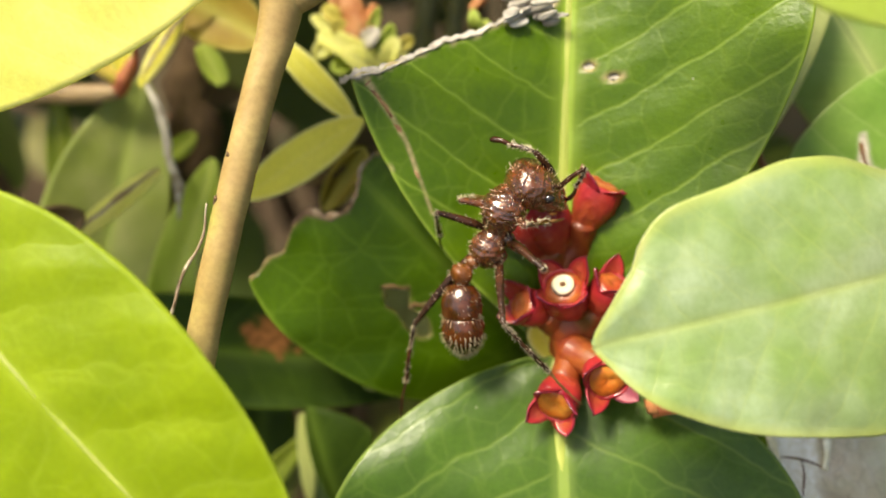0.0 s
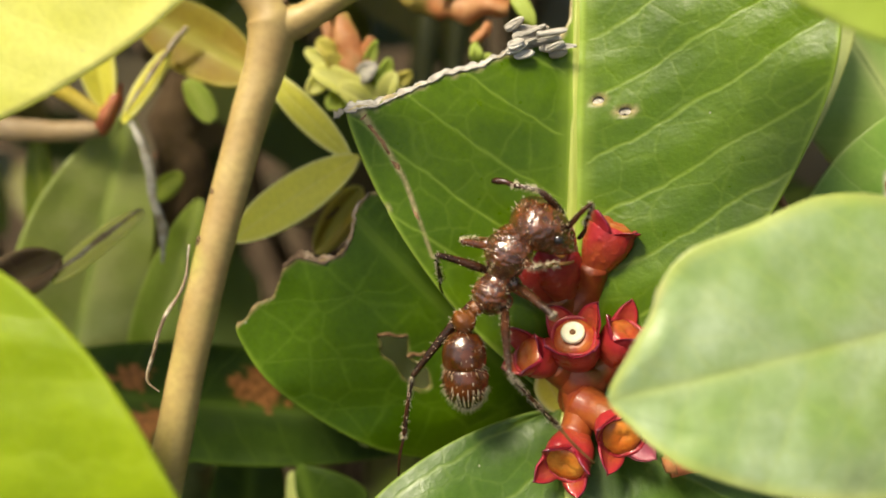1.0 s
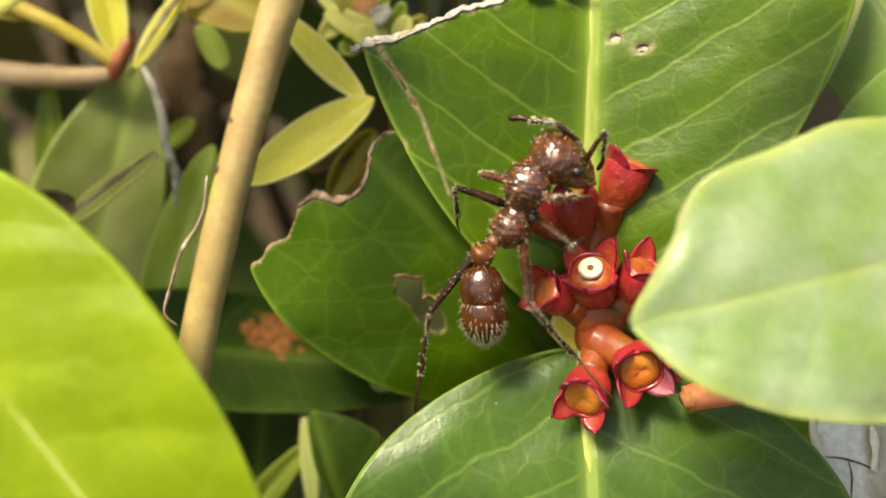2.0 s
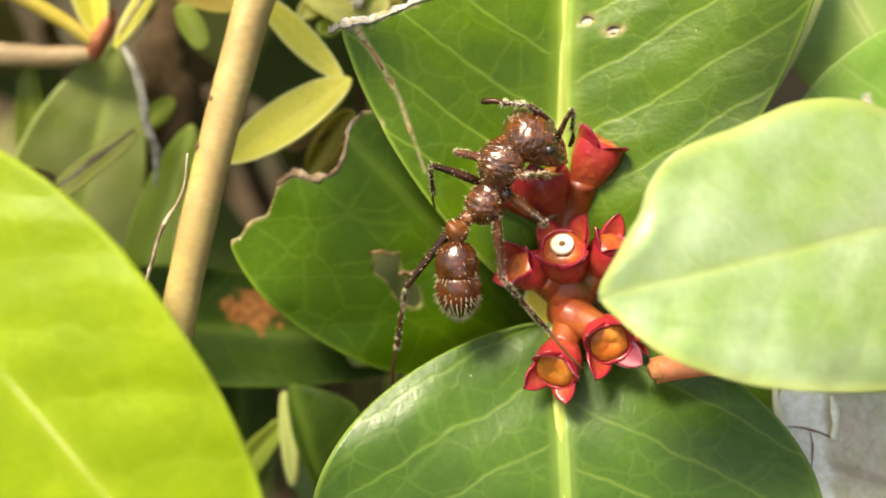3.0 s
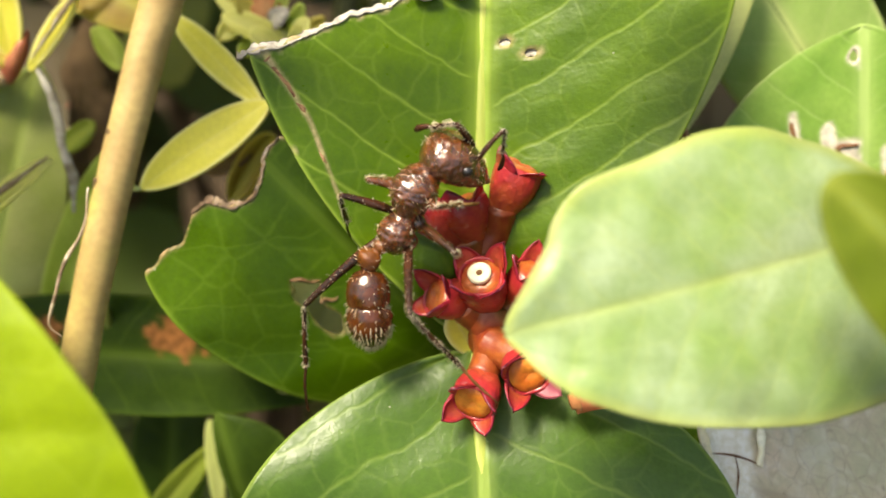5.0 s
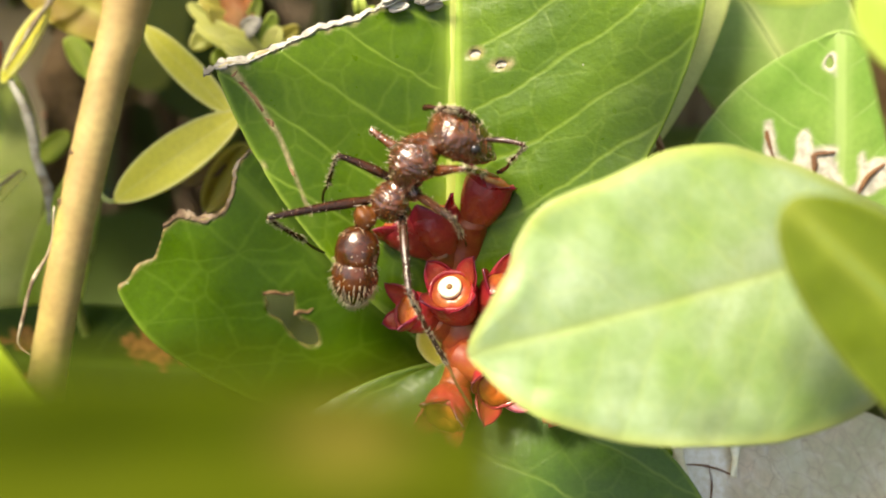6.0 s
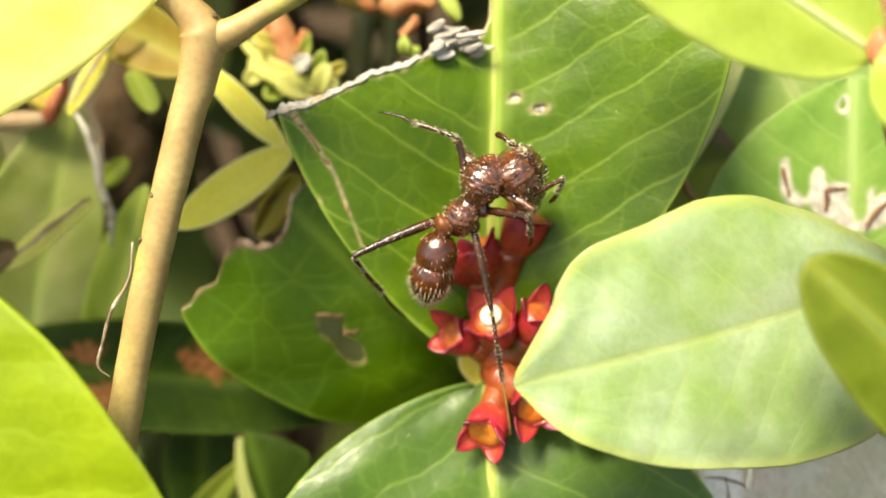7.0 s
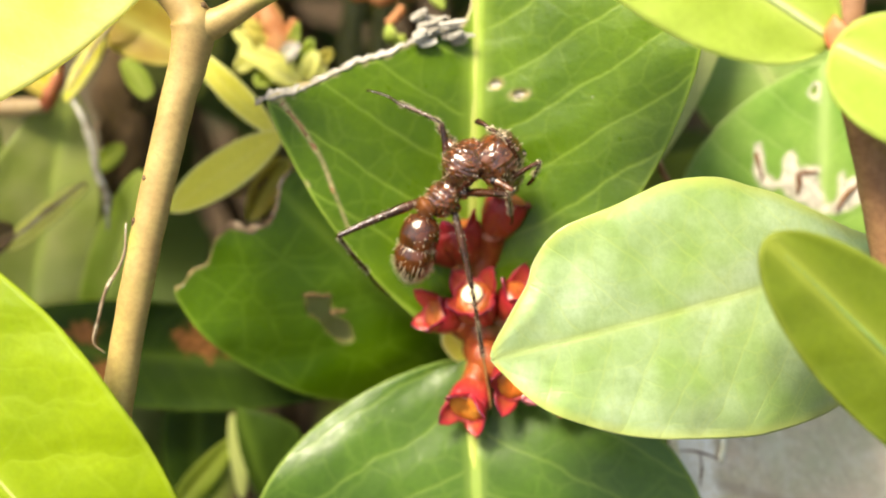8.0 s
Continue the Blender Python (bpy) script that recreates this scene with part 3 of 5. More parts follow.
# frayed fibres where the tear meets the midrib
flakes = random.Random(8)
for k in range(16):
    p = vec(flakes.uniform(3.4, 6.0), flakes.uniform(12.5, 14.0), -1.2 + flakes.uniform(-0.3, 0.5))
    far = p + vec(flakes.uniform(0.7, 1.7), flakes.uniform(-0.1, 0.55), flakes.uniform(-0.3, 0.4))
    leaf(shoot, p, far, flakes.uniform(0.10, 0.24), DRY, 0.3, 0.5, fold=-0.2, ripple=0.2, nu=8, nv=14, name="dry_flake", seed=60 + k, thick=0.16)
for k, pts in enumerate(([(-3.66, -2.70, 0), (-3.1, -2.62, 0), (-2.5, -2.78, 0), (-2.0, -2.70, 0)], [(-2.05, -4.0, 0), (-1.75, -3.82, 0), (-1.3, -3.9, 0), (-1.0, -3.7, 0)])):
    part("dried_edge", tube([p + vec(0, 0, 0.12 * math.sin(3 * j)) for j, p in enumerate(laid(bitten, pts, 0.15))], [0.06, 0.12, 0.09, 0.04], 7, 30, 0.6, 0.6), SCAR_BROWN, shoot, "dark curled shred at the hole")
for c, rx, ry, _ in HOLES[:2]:
    part("dry_membrane", tube(laid(blade, [vec(*c) + vec(-rx * 0.85, 0.05, 0), vec(*c) + vec(-rx * 0.3, 0.02, 0), vec(*c) + vec(rx * 0.2, 0.03, 0), vec(*c) + vec(rx * 0.85, -0.05, 0)], -0.05), [0.1, ry * 0.95, ry * 0.6, ry * 0.9, 0.08], 10, 20, 1.0, 0.12), DRY, shoot, "pale dry membrane in a hole")
part("scar", tube(laid(blade, [p + vec(0.14 * noise.noise((p[1] * 2.5, 1, 4)), 0, 0) for p in smooth_path([vec(*c) for c in reversed(SCAR)], 24)], 0.08), [0.05, 0.13, 0.18, 0.1, 0.2, 0.13, 0.19], 9, 200, 1.6, 0.2), SCAR_BROWN, shoot, "dry brown scar along the blade")


# ---- flower cluster ----
def ripened(ob, values):
    """Stores how far each point of a calyx has coloured, from its orange base to its purplish tips."""
    ob.data.attributes.new("ripe", "FLOAT", "POINT").data.foreach_set("value", np.array(values, float))
    return ob


def calyx(parent, base, mouth, radius, lobes=4, spin=0.0, length=1.0, flare=0.5, disc=DISC_RED, scar=False, pink=()):
    """A fleshy red cup with pointed lobes round a disc, from its base to its mouth."""
    base, mouth = vec(*base), vec(*mouth)
    a = unit(mouth - base)
    s = unit(np.cross(a, vec(0.2, 0.9, 0.3)))
    r = np.cross(s, a)
    h = np.linalg.norm(mouth - base)
    prof = [(0.0, 0.5), (0.15, 0.6), (0.35, 0.8), (0.55, 0.95), (0.75, 1.0), (0.9, 0.97), (1.0, 0.93), (0.97, 0.82), (0.86, 0.74)]
    seg = 24
    verts, faces = [], []
    for y, q in prof:
        for j in range(seg):
            an = 2 * math.pi * j / seg
            bulge = 1 + 0.05 * math.cos(lobes * (an - spin)) + 0.05 * noise.noise((y * 2 + base[0], math.cos(an), math.sin(an)))
            verts.append(base + a * h * y + radius * q * bulge * (math.cos(an) * s + math.sin(an) * r))
    for k in range(len(prof) - 1):
        for j in range(seg):
            faces.append((k * seg + j, k * seg + (j + 1) % seg, (k + 1) * seg + (j + 1) % seg, (k + 1) * seg + j))
    cup = ripened(part("calyx", (np.array(verts), faces), RED, parent), [0.1 + 0.5 * y for y, q in prof for j in range(seg)])
    for i in range(lobes):
        mid = spin + 2 * math.pi * i / lobes
        half = math.pi / lobes * 0.95
        grow = 1.12 * length * (0.7 + 0.6 * ((i * 7 + int(base[0] * 3)) % 5) / 5)
        lv, lf, tone = [], [], []
        nn = 8
        for k in range(nn + 1):
            y = k / nn
            ww = half * (1 - y) ** 0.9 * (1 + 0.35 * y) + 0.015
            out = radius * (0.95 + flare * (y * 0.55 + 0.4 * y * y) * (1.0 - 0.2 * y)) * (1 + 0.05 * noise.noise((i * 3.1 + base[0], y * 2.5, 1.0)))
            for j in range(-3, 4):
                an = mid + ww * j / 3
                for side in (0, 1):
                    th = (0.16 if side else 0.0) * radius * (1 - 0.7 * y)
                    tone.append(0.48 - 0.25 * side + 0.45 * y * y + 0.28 * (abs(j) / 3) ** 3)
                    lv.append(base + a * (h * 0.9 + grow * radius * y) + (out - th - 0.10 * radius * y * (abs(j) / 3)) * (math.cos(an) * s + math.sin(an) * r))
        idx = lambda k, j, side: (k * 7 + j) * 2 + side
        for k in range(nn):
            for j in range(6):
                lf.append((idx(k, j, 0), idx(k, j + 1, 0), idx(k + 1, j + 1, 0), idx(k + 1, j, 0)))
                lf.append((idx(k, j, 1), idx(k + 1, j, 1), idx(k + 1, j + 1, 1), idx(k, j + 1, 1)))
            for j in (0, 6):
                lf.append((idx(k, j, 0), idx(k + 1, j, 0), idx(k + 1, j, 1), idx(k, j, 1)))
        lf.append(tuple(idx(nn, j, 0) for j in range(7)) + tuple(idx(nn, j, 1) for j in reversed(range(7))))
        ripened(part("lobe", (np.array(lv), lf), LOBE_PINK if i in pink else RED, cup, "purplish pointed lobe" if i in pink else ""), tone)
    dv, df = [], []
    for k, (q, y) in enumerate(((0.84, 0.88), (0.76, 0.96), (0.5, 0.99), (0.25, 0.985), (0.08, 0.955))):
        for j in range(18):
            an = 2 * math.pi * j / 18
            dv.append(base + a * h * (y + 0.05 * noise.noise((an * 2 + base[0], q * 5, 2))) + radius * q * (1 + 0.08 * noise.noise((math.cos(an) * 2, math.sin(an) * 2, base[1]))) * (math.cos(an) * s + math.sin(an) * r))
    for k in range(4):
        for j in range(18):
            df.append((k * 18 + j, k * 18 + (j + 1) % 18, (k + 1) * 18 + (j + 1) % 18, (k + 1) * 18 + j))
    df.append(tuple(range(72, 90)))
    part("disc", (np.array(dv), df), disc, cup, "orange disc in the cup")
    if scar:
        c = base + a * h * 1.06
        ring = []
        for q, y in ((0.45, -0.12), (0.47, 0.05), (0.39, 0.11), (0.19, 0.09), (0.12, 0.02)):
            ring += [c + a * radius * y + radius * q * (math.cos(2 * math.pi * j / 20) * s + math.sin(2 * math.pi * j / 20) * r) for j in range(20)]
        rf = [(k * 20 + j, k * 20 + (j + 1) % 20, (k + 1) * 20 + (j + 1) % 20, (k + 1) * 20 + j) for k in range(4) for j in range(20)]
        part("flower_scar", (np.array(ring), rf), CREAM, cup, "round cream scar of the fallen flower")
        pv = [c + a * radius * 0.03 + radius * 0.125 * (math.cos(2 * math.pi * j / 12) * s + math.sin(2 * math.pi * j / 12) * r) for j in range(12)]
        pv += [p + a * radius * 0.02 for p in pv]
        part("scar_pit", (np.array(pv), [tuple(range(12)), tuple(range(12, 24)), *((j, (j + 1) % 12, 12 + (j + 1) % 12, 12 + j) for j in range(12))]), DARKPIT, cup, "brown pit in the scar")
    return cup


flowers = thing("flower_cluster", (7.12, -6.32, -3.00), "cluster of shiny red calyxes after the petals fell", "flower")
part("stalk", tube([(7.33, -8.34, -6.00), (7.35, -6.70, -3.50), (7.61, -4.96, -2.00), (7.73, -4.02, -1.80)], [0.9, 1.1, 1.45, 1.3], 14, 24, 0.2), RED_ORANGE, flowers, "fleshy red-orange stalk")
for pts in ([(7.64, -4.98, -2.20), (7.07, -1.89, -2.60), (6.37, -0.32, -2.00)], [(7.07, -1.89, -2.60), (7.95, -0.01, -2.20), (8.25, 1.36, -1.20)], [(7.45, -5.27, -2.00), (7.46, -6.69, -1.00), (6.87, -7.75, 0.00)], [(7.46, -6.08, -1.00), (8.51, -6.56, 0.00), (9.01, -6.93, 0.50)], [(6.99, -4.65, -2.00), (5.97, -3.97, -1.20)], [(8.23, -4.65, -2.00), (9.17, -3.52, -1.20)]):
    part("branchlet", tube(pts, [1.1, 0.95, 0.85], 12, 16, 0.15), RED_ORANGE, flowers)
calyx(flowers, (8.19, 0.85, -1.80), (9.24, 3.55, -0.80), 1.4, 4, 0.7, 0.5, 0.5, pink=(1,))
calyx(flowers, (6.68, -0.48, -2.00), (5.93, 1.82, -1.40), 1.45, 4, 0.2, 0.6, 0.2)
calyx(flowers, (6.26, -0.64, -2.40), (3.69, 1.36, -1.30), 1.15, 4, 0.5, 0.9, 0.5, pink=(0, 1))
calyx(flowers, (7.58, -4.21, -2.20), (6.90, -2.26, 0.40), 1.35, 4, 0.35, 0.8, 0.6, scar=True)
calyx(flowers, (6.35, -4.02, -1.80), (4.53, -3.37, -0.40), 1.15, 4, 0.5, 0.85, 0.55)
calyx(flowers, (8.81, -4.17, -1.80), (9.75, -2.10, 0.00), 1.15, 4, 0.3, 0.9, 0.5)
calyx(flowers, (7.28, -7.57, -0.80), (6.36, -8.87, 1.20), 1.30, 4, 0.9, 0.8, 0.55, ORANGE)
calyx(flowers, (8.98, -6.54, -1.00), (9.28, -7.39, 1.40), 1.30, 4, 0.35, 0.85, 0.7, ORANGE, pink=(2,))
calyx(flowers, (10.14, -6.45, -1.50), (11.44, -6.98, -0.50), 0.9, 4, 0.1, 0.9, 0.5)
tubeq = part("flower_tube", tube([(16.04, -8.30, 0.60), (13.99, -8.48, 0.60), (12.66, -8.68, 0.60), (11.69, -8.92, 0.60)], [0.75, 0.72, 0.68, 0.72], 14, 24, 0.1), ORANGE_TUBE, flowers, "orange flower tube with a broken end")
part("tube_end", tube([(11.92, -8.85, 0.65), (11.45, -8.97, 0.65)], [0.66, 0.42], 12, 10, 0.9), BUD_PEACH, tubeq, "torn cream end")
part("branchlet", tube([(8.23, -6.20, -2.00), (11.63, -7.75, -2.00), (16.04, -8.30, 0.60)], [0.7, 0.6, 0.6], 10, 20), RED_ORANGE, flowers)
leaf(flowers, (6.74, -6.88, -2.50), (5.45, -4.46, -1.50), 0.9, LEAF_YELLOW, name="bract", nu=10, nv=16, label="small pale green bract")

# ---- the tan forked stem ----
woody = thing("forked_stem", (-12.96, -8.58, 5.00), "tan woody stem with a fork and bright young leaves", "plant")
part("stem", tube([(-15.28, 17.25, 6.00), (-10.10, 15.30, 5.80), (-8.45, 14.15, 5.40), (-7.72, 12.95, 5.05), (-8.02, 11.00, 5.00), (-8.65, 9.00, 5.00), (-9.32, 6.60, 5.00), (-10.42, 2.50, 5.00), (-10.95, 0.30, 5.00), (-11.75, -3.10, 5.00), (-12.62, -7.40, 5.00), (-13.50, -11.09, 4.60), (-14.60, -15.47, 3.60), *to_ground((-15.86, -18.09, 1.00), -20)], [0.55, 0.62, 0.82, 1.2, 1.0, 0.91, 0.88, 0.87, 0.86, 0.86, 0.88, 0.92, 1.0, 1.1, 1.3, 1.6, 2.2], 20, 130, 0.045), BARK, woody, "smooth tan bark")
part("branch", tube([(-8.10, 11.60, 4.95), (-7.45, 12.60, 5.00), (-6.20, 13.05, 5.20), (-4.60, 13.85, 5.60), (-3.10, 14.55, 6.00), (-0.60, 15.80, 6.80), (2.60, 17.60, 7.60)], [0.7, 0.98, 0.72, 0.57, 0.54, 0.5, 0.45], 16, 46, 0.05), BARK, woody)
part("leaf_scar", tube([(-7.10, 13.55, 5.30), (-7.00, 13.80, 5.75)], [0.26, 0.18], 8, 6, 0.5), BARK_DARK, woody, "small dark leaf scar")
part("leaf_scar", tube([(-10.45, 4.72, 5.30), (-10.40, 4.98, 5.65)], [0.2, 0.14], 8, 6, 0.4), BARK_DARK, woody, "small dark leaf scar")
part("leaf_scar", tube([(-11.12, 2.39, 5.20), (-11.08, 2.76, 5.55)], [0.22, 0.14], 8, 6, 0.4), BARK_DARK, woody, "small dark leaf scar")
young = leaf(woody, (-25.84, 2.44, 10.00), (-6.64, -18.74, 11.00), 6.96, LEAF_YOUNG, 0.5, 0.6, bow=1.0, fold=-0.03, ripple=0.3, nu=40, nv=60, rib=0.12, rib_mat=MIDRIB, label="bright young leaf near the lens, light shining through", seed=5)
part("petiole", tube([(-25.84, 2.44, 10.00), (-28.87, 3.65, 9.00), (-27.72, 13.80, 7.00), (-15.28, 17.25, 6.00)], [0.5, 0.45, 0.45, 0.5], 8, 20), GREEN_STALK, woody)
lime = leaf(woody, (-32.83, 9.38, 6.00), (-4.98, 23.87, 6.00), 7.59, LEAF_LIME, 0.5, 0.6, bow=0.8, fold=-0.03, ripple=0.3, nu=40, nv=50, rib=0.25, rib_mat=MIDRIB_PALE, label="lime-yellow leaf in bright light", seed=6)
part("petiole", tube([(-32.83, 9.38, 6.00), (-35.23, 15.73, 6.00), (-25.74, 22.49, 6.00), (-15.28, 17.25, 6.00)], [0.4, 0.45, 0.45, 0.5], 8, 20), GREEN_STALK, woody)
part("dry_strip", tube([(-12.06, 2.46, 3.80), (-12.39, 0.54, 3.60), (-13.42, -1.12, 3.40), (-14.03, -2.80, 3.20), (-14.43, -4.21, 3.00), (-13.81, -4.82, 3.00)], [0.05, 0.09, 0.1, 0.1, 0.08, 0.03], 6, 40, 0.7, 0.4), DRY_TAN, woody, "pale dry strip of bark")

# ---- the shoot at the right ----
side = thing("red_stem_shoot", (22.41, -12.05, 6.00), "red-brown stem with pale and olive leaves", "plant")
part("stem", tube([(24.06, 15.46, 12.00), (23.65, 10.97, 12.00), (24.81, 7.45, 11.00), (26.30, 3.18, 10.00), (29.19, -6.75, 8.00), (32.84, -17.04, 5.00), *to_ground((26.16, -18.86, 2.00), 20)], [0.6, 0.7, 0.85, 0.9, 0.95, 1.0, 1.2, 1.5, 2.0, 2.0], 14, 60, 0.1), BARK_RED, side, "red-brown bark")
PALE_EDGE = (
    [(0, 0.3), (0.08, 3.6), (0.15, 5.7), (0.25, 7.1), (0.4, 7.4), (0.5, 7.15), (0.61, 6.55), (0.7, 5.85), (0.76, 5.3), (0.81, 4.7), (0.89, 3.55), (0.93, 2.75), (0.96, 1.85), (0.985, 0.9), (1, 0.05)],
    [(0, 0.3), (0.05, 0.7), (0.12, 1.65), (0.2, 3.05), (0.29, 4.5), (0.345, 5.15), (0.415, 6.0), (0.52, 6.4), (0.6, 6.15), (0.66, 5.9), (0.77, 5.6), (0.82, 5.1), (0.845, 4.6), (0.87, 3.95), (0.885, 3.25), (0.92, 2.4), (0.95, 1.65), (0.985, 0.7), (1, 0.05)],
)


def nibbled(p):
    """Grey dead spots at a nick in the margin."""
    return min(1.0, max(0.0, 1.2 - line_gap(p, [(9.75, 0.85), (9.3, -0.5)])[0] / 0.3) * (0.5 + 0.9 * abs(noise.noise((p[0] * 2.2, p[1] * 2.2, 1)))))


leaf(side, (29.27, 0.73, 5.50), (7.55, -4.33, 8.60), 6.71, LEAF_PALE, outline=PALE_EDGE, dry=nibbled, bow=1.2, fold=0.2, fold_right=0.12, curl=0.2, ripple=0.35, nu=90, nv=110, rim=0.7, label="pale green leaf showing its underside", seed=7)
part("petiole", tube([(29.27, 0.73, 5.50), (29.73, 0.25, 6.00), (25.38, -1.51, 8.00), (28.26, -2.58, 8.50)], [0.4, 0.4, 0.4, 0.5], 8, 20), GREEN_STALK, side)
leaf(side, (22.80, 10.66, 12.50), (9.11, 19.12, 12.00), 3.62, LEAF_FRESH, 0.5, 0.6, bow=0.5, fold=-0.05, nu=24, nv=36, rib=0.2, rib_mat=MIDRIB_PALE, label="bright young green leaf", seed=8)
leaf(side, (22.5, 10.3, 13.50), (29.7, 6.2, 14.00), 2.75, LEAF_FRESH, 0.4, 0.5, bow=0.4, fold=-0.05, nu=24, nv=30, rib=0.15, rib_mat=MIDRIB_PALE, label="lime-green rounded leaf", seed=9)
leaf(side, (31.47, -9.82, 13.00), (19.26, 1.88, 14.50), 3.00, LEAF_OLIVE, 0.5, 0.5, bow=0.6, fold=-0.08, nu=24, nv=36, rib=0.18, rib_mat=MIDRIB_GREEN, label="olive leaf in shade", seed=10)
part("petiole", tube([(31.47, -9.82, 13.00), (31.00, -9.61, 12.00), (29.07, -6.34, 8.50)], [0.35, 0.35, 0.4], 8, 14), GREEN_STALK, side)
part("bud", tube([(23.6, 9.9, 12.50), (22.9, 10.4, 13.00), (22.6, 11.1, 13.20), (22.5, 11.6, 13.30)], [0.3, 0.55, 0.4, 0.06], 10, 18, 0.4), ORANGE_TUBE, side, "orange-red leaf bud")

# ---- behind: yellow leaves, folded leaves, spotted leaf ----
yellow = thing("yellow_leaf_shoot", (-12.42, 2.09, -9.00), "thin twig with small smooth yellow leaves", "plant")
part("petiole", tube([(-13.70, 3.21, -7.00), (-12.95, 2.74, -6.40), (-12.39, 2.78, -6.00)], [0.2, 0.16, 0.14], 7, 12), MIDRIB_PALE, yellow)
leaf(yellow, (-12.39, 2.78, -6.00), (-4.93, 7.64, -6.00), 1.38, LEAF_YELLOW, 0.6, 0.6, bow=0.5, fold=0.03, roll=4, ripple=0.1, label="small yellow leaf", seed=11)
leaf(yellow, (-10.64, 12.87, -7.00), (-5.40, 7.51, -6.00), 0.88, LEAF_YELLOW, 0.6, 0.6, bow=0.4, fold=0.03, roll=4, ripple=0.1, label="small yellow leaf", seed=12)
part("stem", tube([(-10.64, 12.87, -7.00), (-12.07, 10.49, -7.00), (-12.95, 6.76, -7.00), (-13.70, 3.21, -7.00), (-14.77, -0.36, -8.00), (-15.93, -4.23, -9.00), *to_ground((-17.11, -6.66, -12.00))], [0.2, 0.22, 0.24, 0.26, 0.3, 0.4, 0.6, 0.8], 8, 40), GREEN_STALK, yellow)

back = thing("grey_leaf_shoot", (-23.00, -7.63, -14.00), "grey-green folded leaves with pale dry margins", "plant")
part("stem", tube([(-25.28, -1.59, -16.00), (-23.38, -6.11, -14.00), (-23.16, -9.68, -15.00), *to_ground((-24.03, -12.96, -18.00))], [0.4, 0.6, 0.7, 0.9, 1.1, 1.4], 10, 40, 0.1), BARK_DARK, back)
leaf(back, (-25.63, -8.26, -13.00), (-20.82, 11.21, -12.50), 4.13, LEAF_GREY, 0.55, 0.75, left=1.1, right=0.95, bow=0.6, fold=0.28, fold_right=0.1, roll=-12, rib=0.14, rib_mat=MIDRIB_GREEN, label="grey-green folded leaf", seed=13)
leaf(back, (-20.76, -9.76, -13.00), (-15.42, 5.34, -10.00), 1.92, LEAF_FRESH, 0.6, 0.6, bow=0.5, fold=0.2, label="narrow green leaf", seed=14)
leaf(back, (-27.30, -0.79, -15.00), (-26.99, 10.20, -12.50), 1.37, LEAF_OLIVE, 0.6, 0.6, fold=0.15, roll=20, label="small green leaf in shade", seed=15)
part("dried_edge", tube([(-19.59, 10.61, -8.60), (-18.72, 8.86, -8.50), (-18.13, 6.93, -8.40), (-17.85, 5.19, -8.40), (-17.30, 3.46, -8.40), (-17.43, 1.38, -8.60)], [0.1, 0.24, 0.3, 0.2, 0.28, 0.06], 8, 60, 0.8, 0.35), DRY, back, "white dry leaf margin")
leaf(back, (-23.05, 0.38, -6.00), (-17.88, 4.49, -6.50), 0.80, LEAF_LIME, 0.5, 0.6, fold=0.3, roll=25, nu=14, nv=30, label="narrow curled yellow-green leaf", seed=16)
part("dried_edge", tube([(-22.75, 0.91, -5.60), (-20.97, 2.23, -5.60), (-19.55, 3.37, -5.80), (-17.92, 4.66, -6.20)], [0.06, 0.17, 0.13, 0.05], 7, 44, 0.9), DRY_TAN, back, "tan and brown curled margin")

dead = thing("dead_leaf", (-25.45, 0.32, -6.00), "brown shrivelled dead leaf caught in the twigs", "leaf")
leaf(dead, (-28.62, -1.03, -7.00), (-22.72, 1.78, -6.00), 1.40, LEAF_BROWN, 0.5, 0.4, fold=0.7, ripple=0.9, nu=24, nv=30, seed=17)

# red growing point with yellow young leaves and a pinkish side stem
bud = thing("red_bud_shoot", (-21.62, 10.87, -11.00), "red growing bud with yellow young leaves", "plant")
part("stem", tube([(-33.33, 10.68, -12.00), (-29.17, 10.21, -11.00), (-24.97, 9.84, -10.50), (-21.70, 9.97, -10.00)], [0.85, 0.8, 0.72, 0.6], 12, 30, 0.1), PINK_STEM, bud, "pinkish-brown side stem")
part("stem", tube([(-33.33, 10.68, -12.00), (-37.45, 9.12, -14.00), *to_ground((-40.61, 7.26, -18.00))], [0.85, 1.0, 1.2, 1.5, 1.8, 2.0], 12, 40, 0.1), BARK_RED, bud)
part("bud", tube([(-21.91, 9.80, -10.00), (-21.20, 10.62, -9.60), (-20.63, 11.64, -9.40), (-20.21, 12.70, -9.40)], [0.45, 0.62, 0.42, 0.08], 12, 20, 0.4), BUD_RED, bud, "red bud")
leaf(bud, (-21.20, 10.97, -9.60), (-21.94, 17.57, -8.00), 1.19, LEAF_YELLOW, 0.5, 0.5, fold=0.3, label="yellow young leaf", seed=18)
part("petiole", tube([(-21.48, 10.55, -9.60), (-23.30, 11.84, -9.00), (-25.54, 13.13, -8.50), (-29.11, 14.75, -8.00)], [0.45, 0.5, 0.52, 0.5], 10, 24, 0.1), YELLOW_STALK, bud, "yellow-orange leaf stalk")
leaf(bud, (-26.81, 13.32, -9.00), (-32.21, 15.50, -8.00), 0.84, LEAF_AMBER, 0.5, 0.5, fold=0.4, label="yellow-orange young leaf", seed=19)
leaf(bud, (-16.98, 14.65, -9.00), (-19.80, 10.09, -8.60), 0.60, LEAF_YELLOW, 0.5, 0.6, fold=0.5, nu=12, nv=26, label="narrow yellow leaf with dark edge", seed=20)
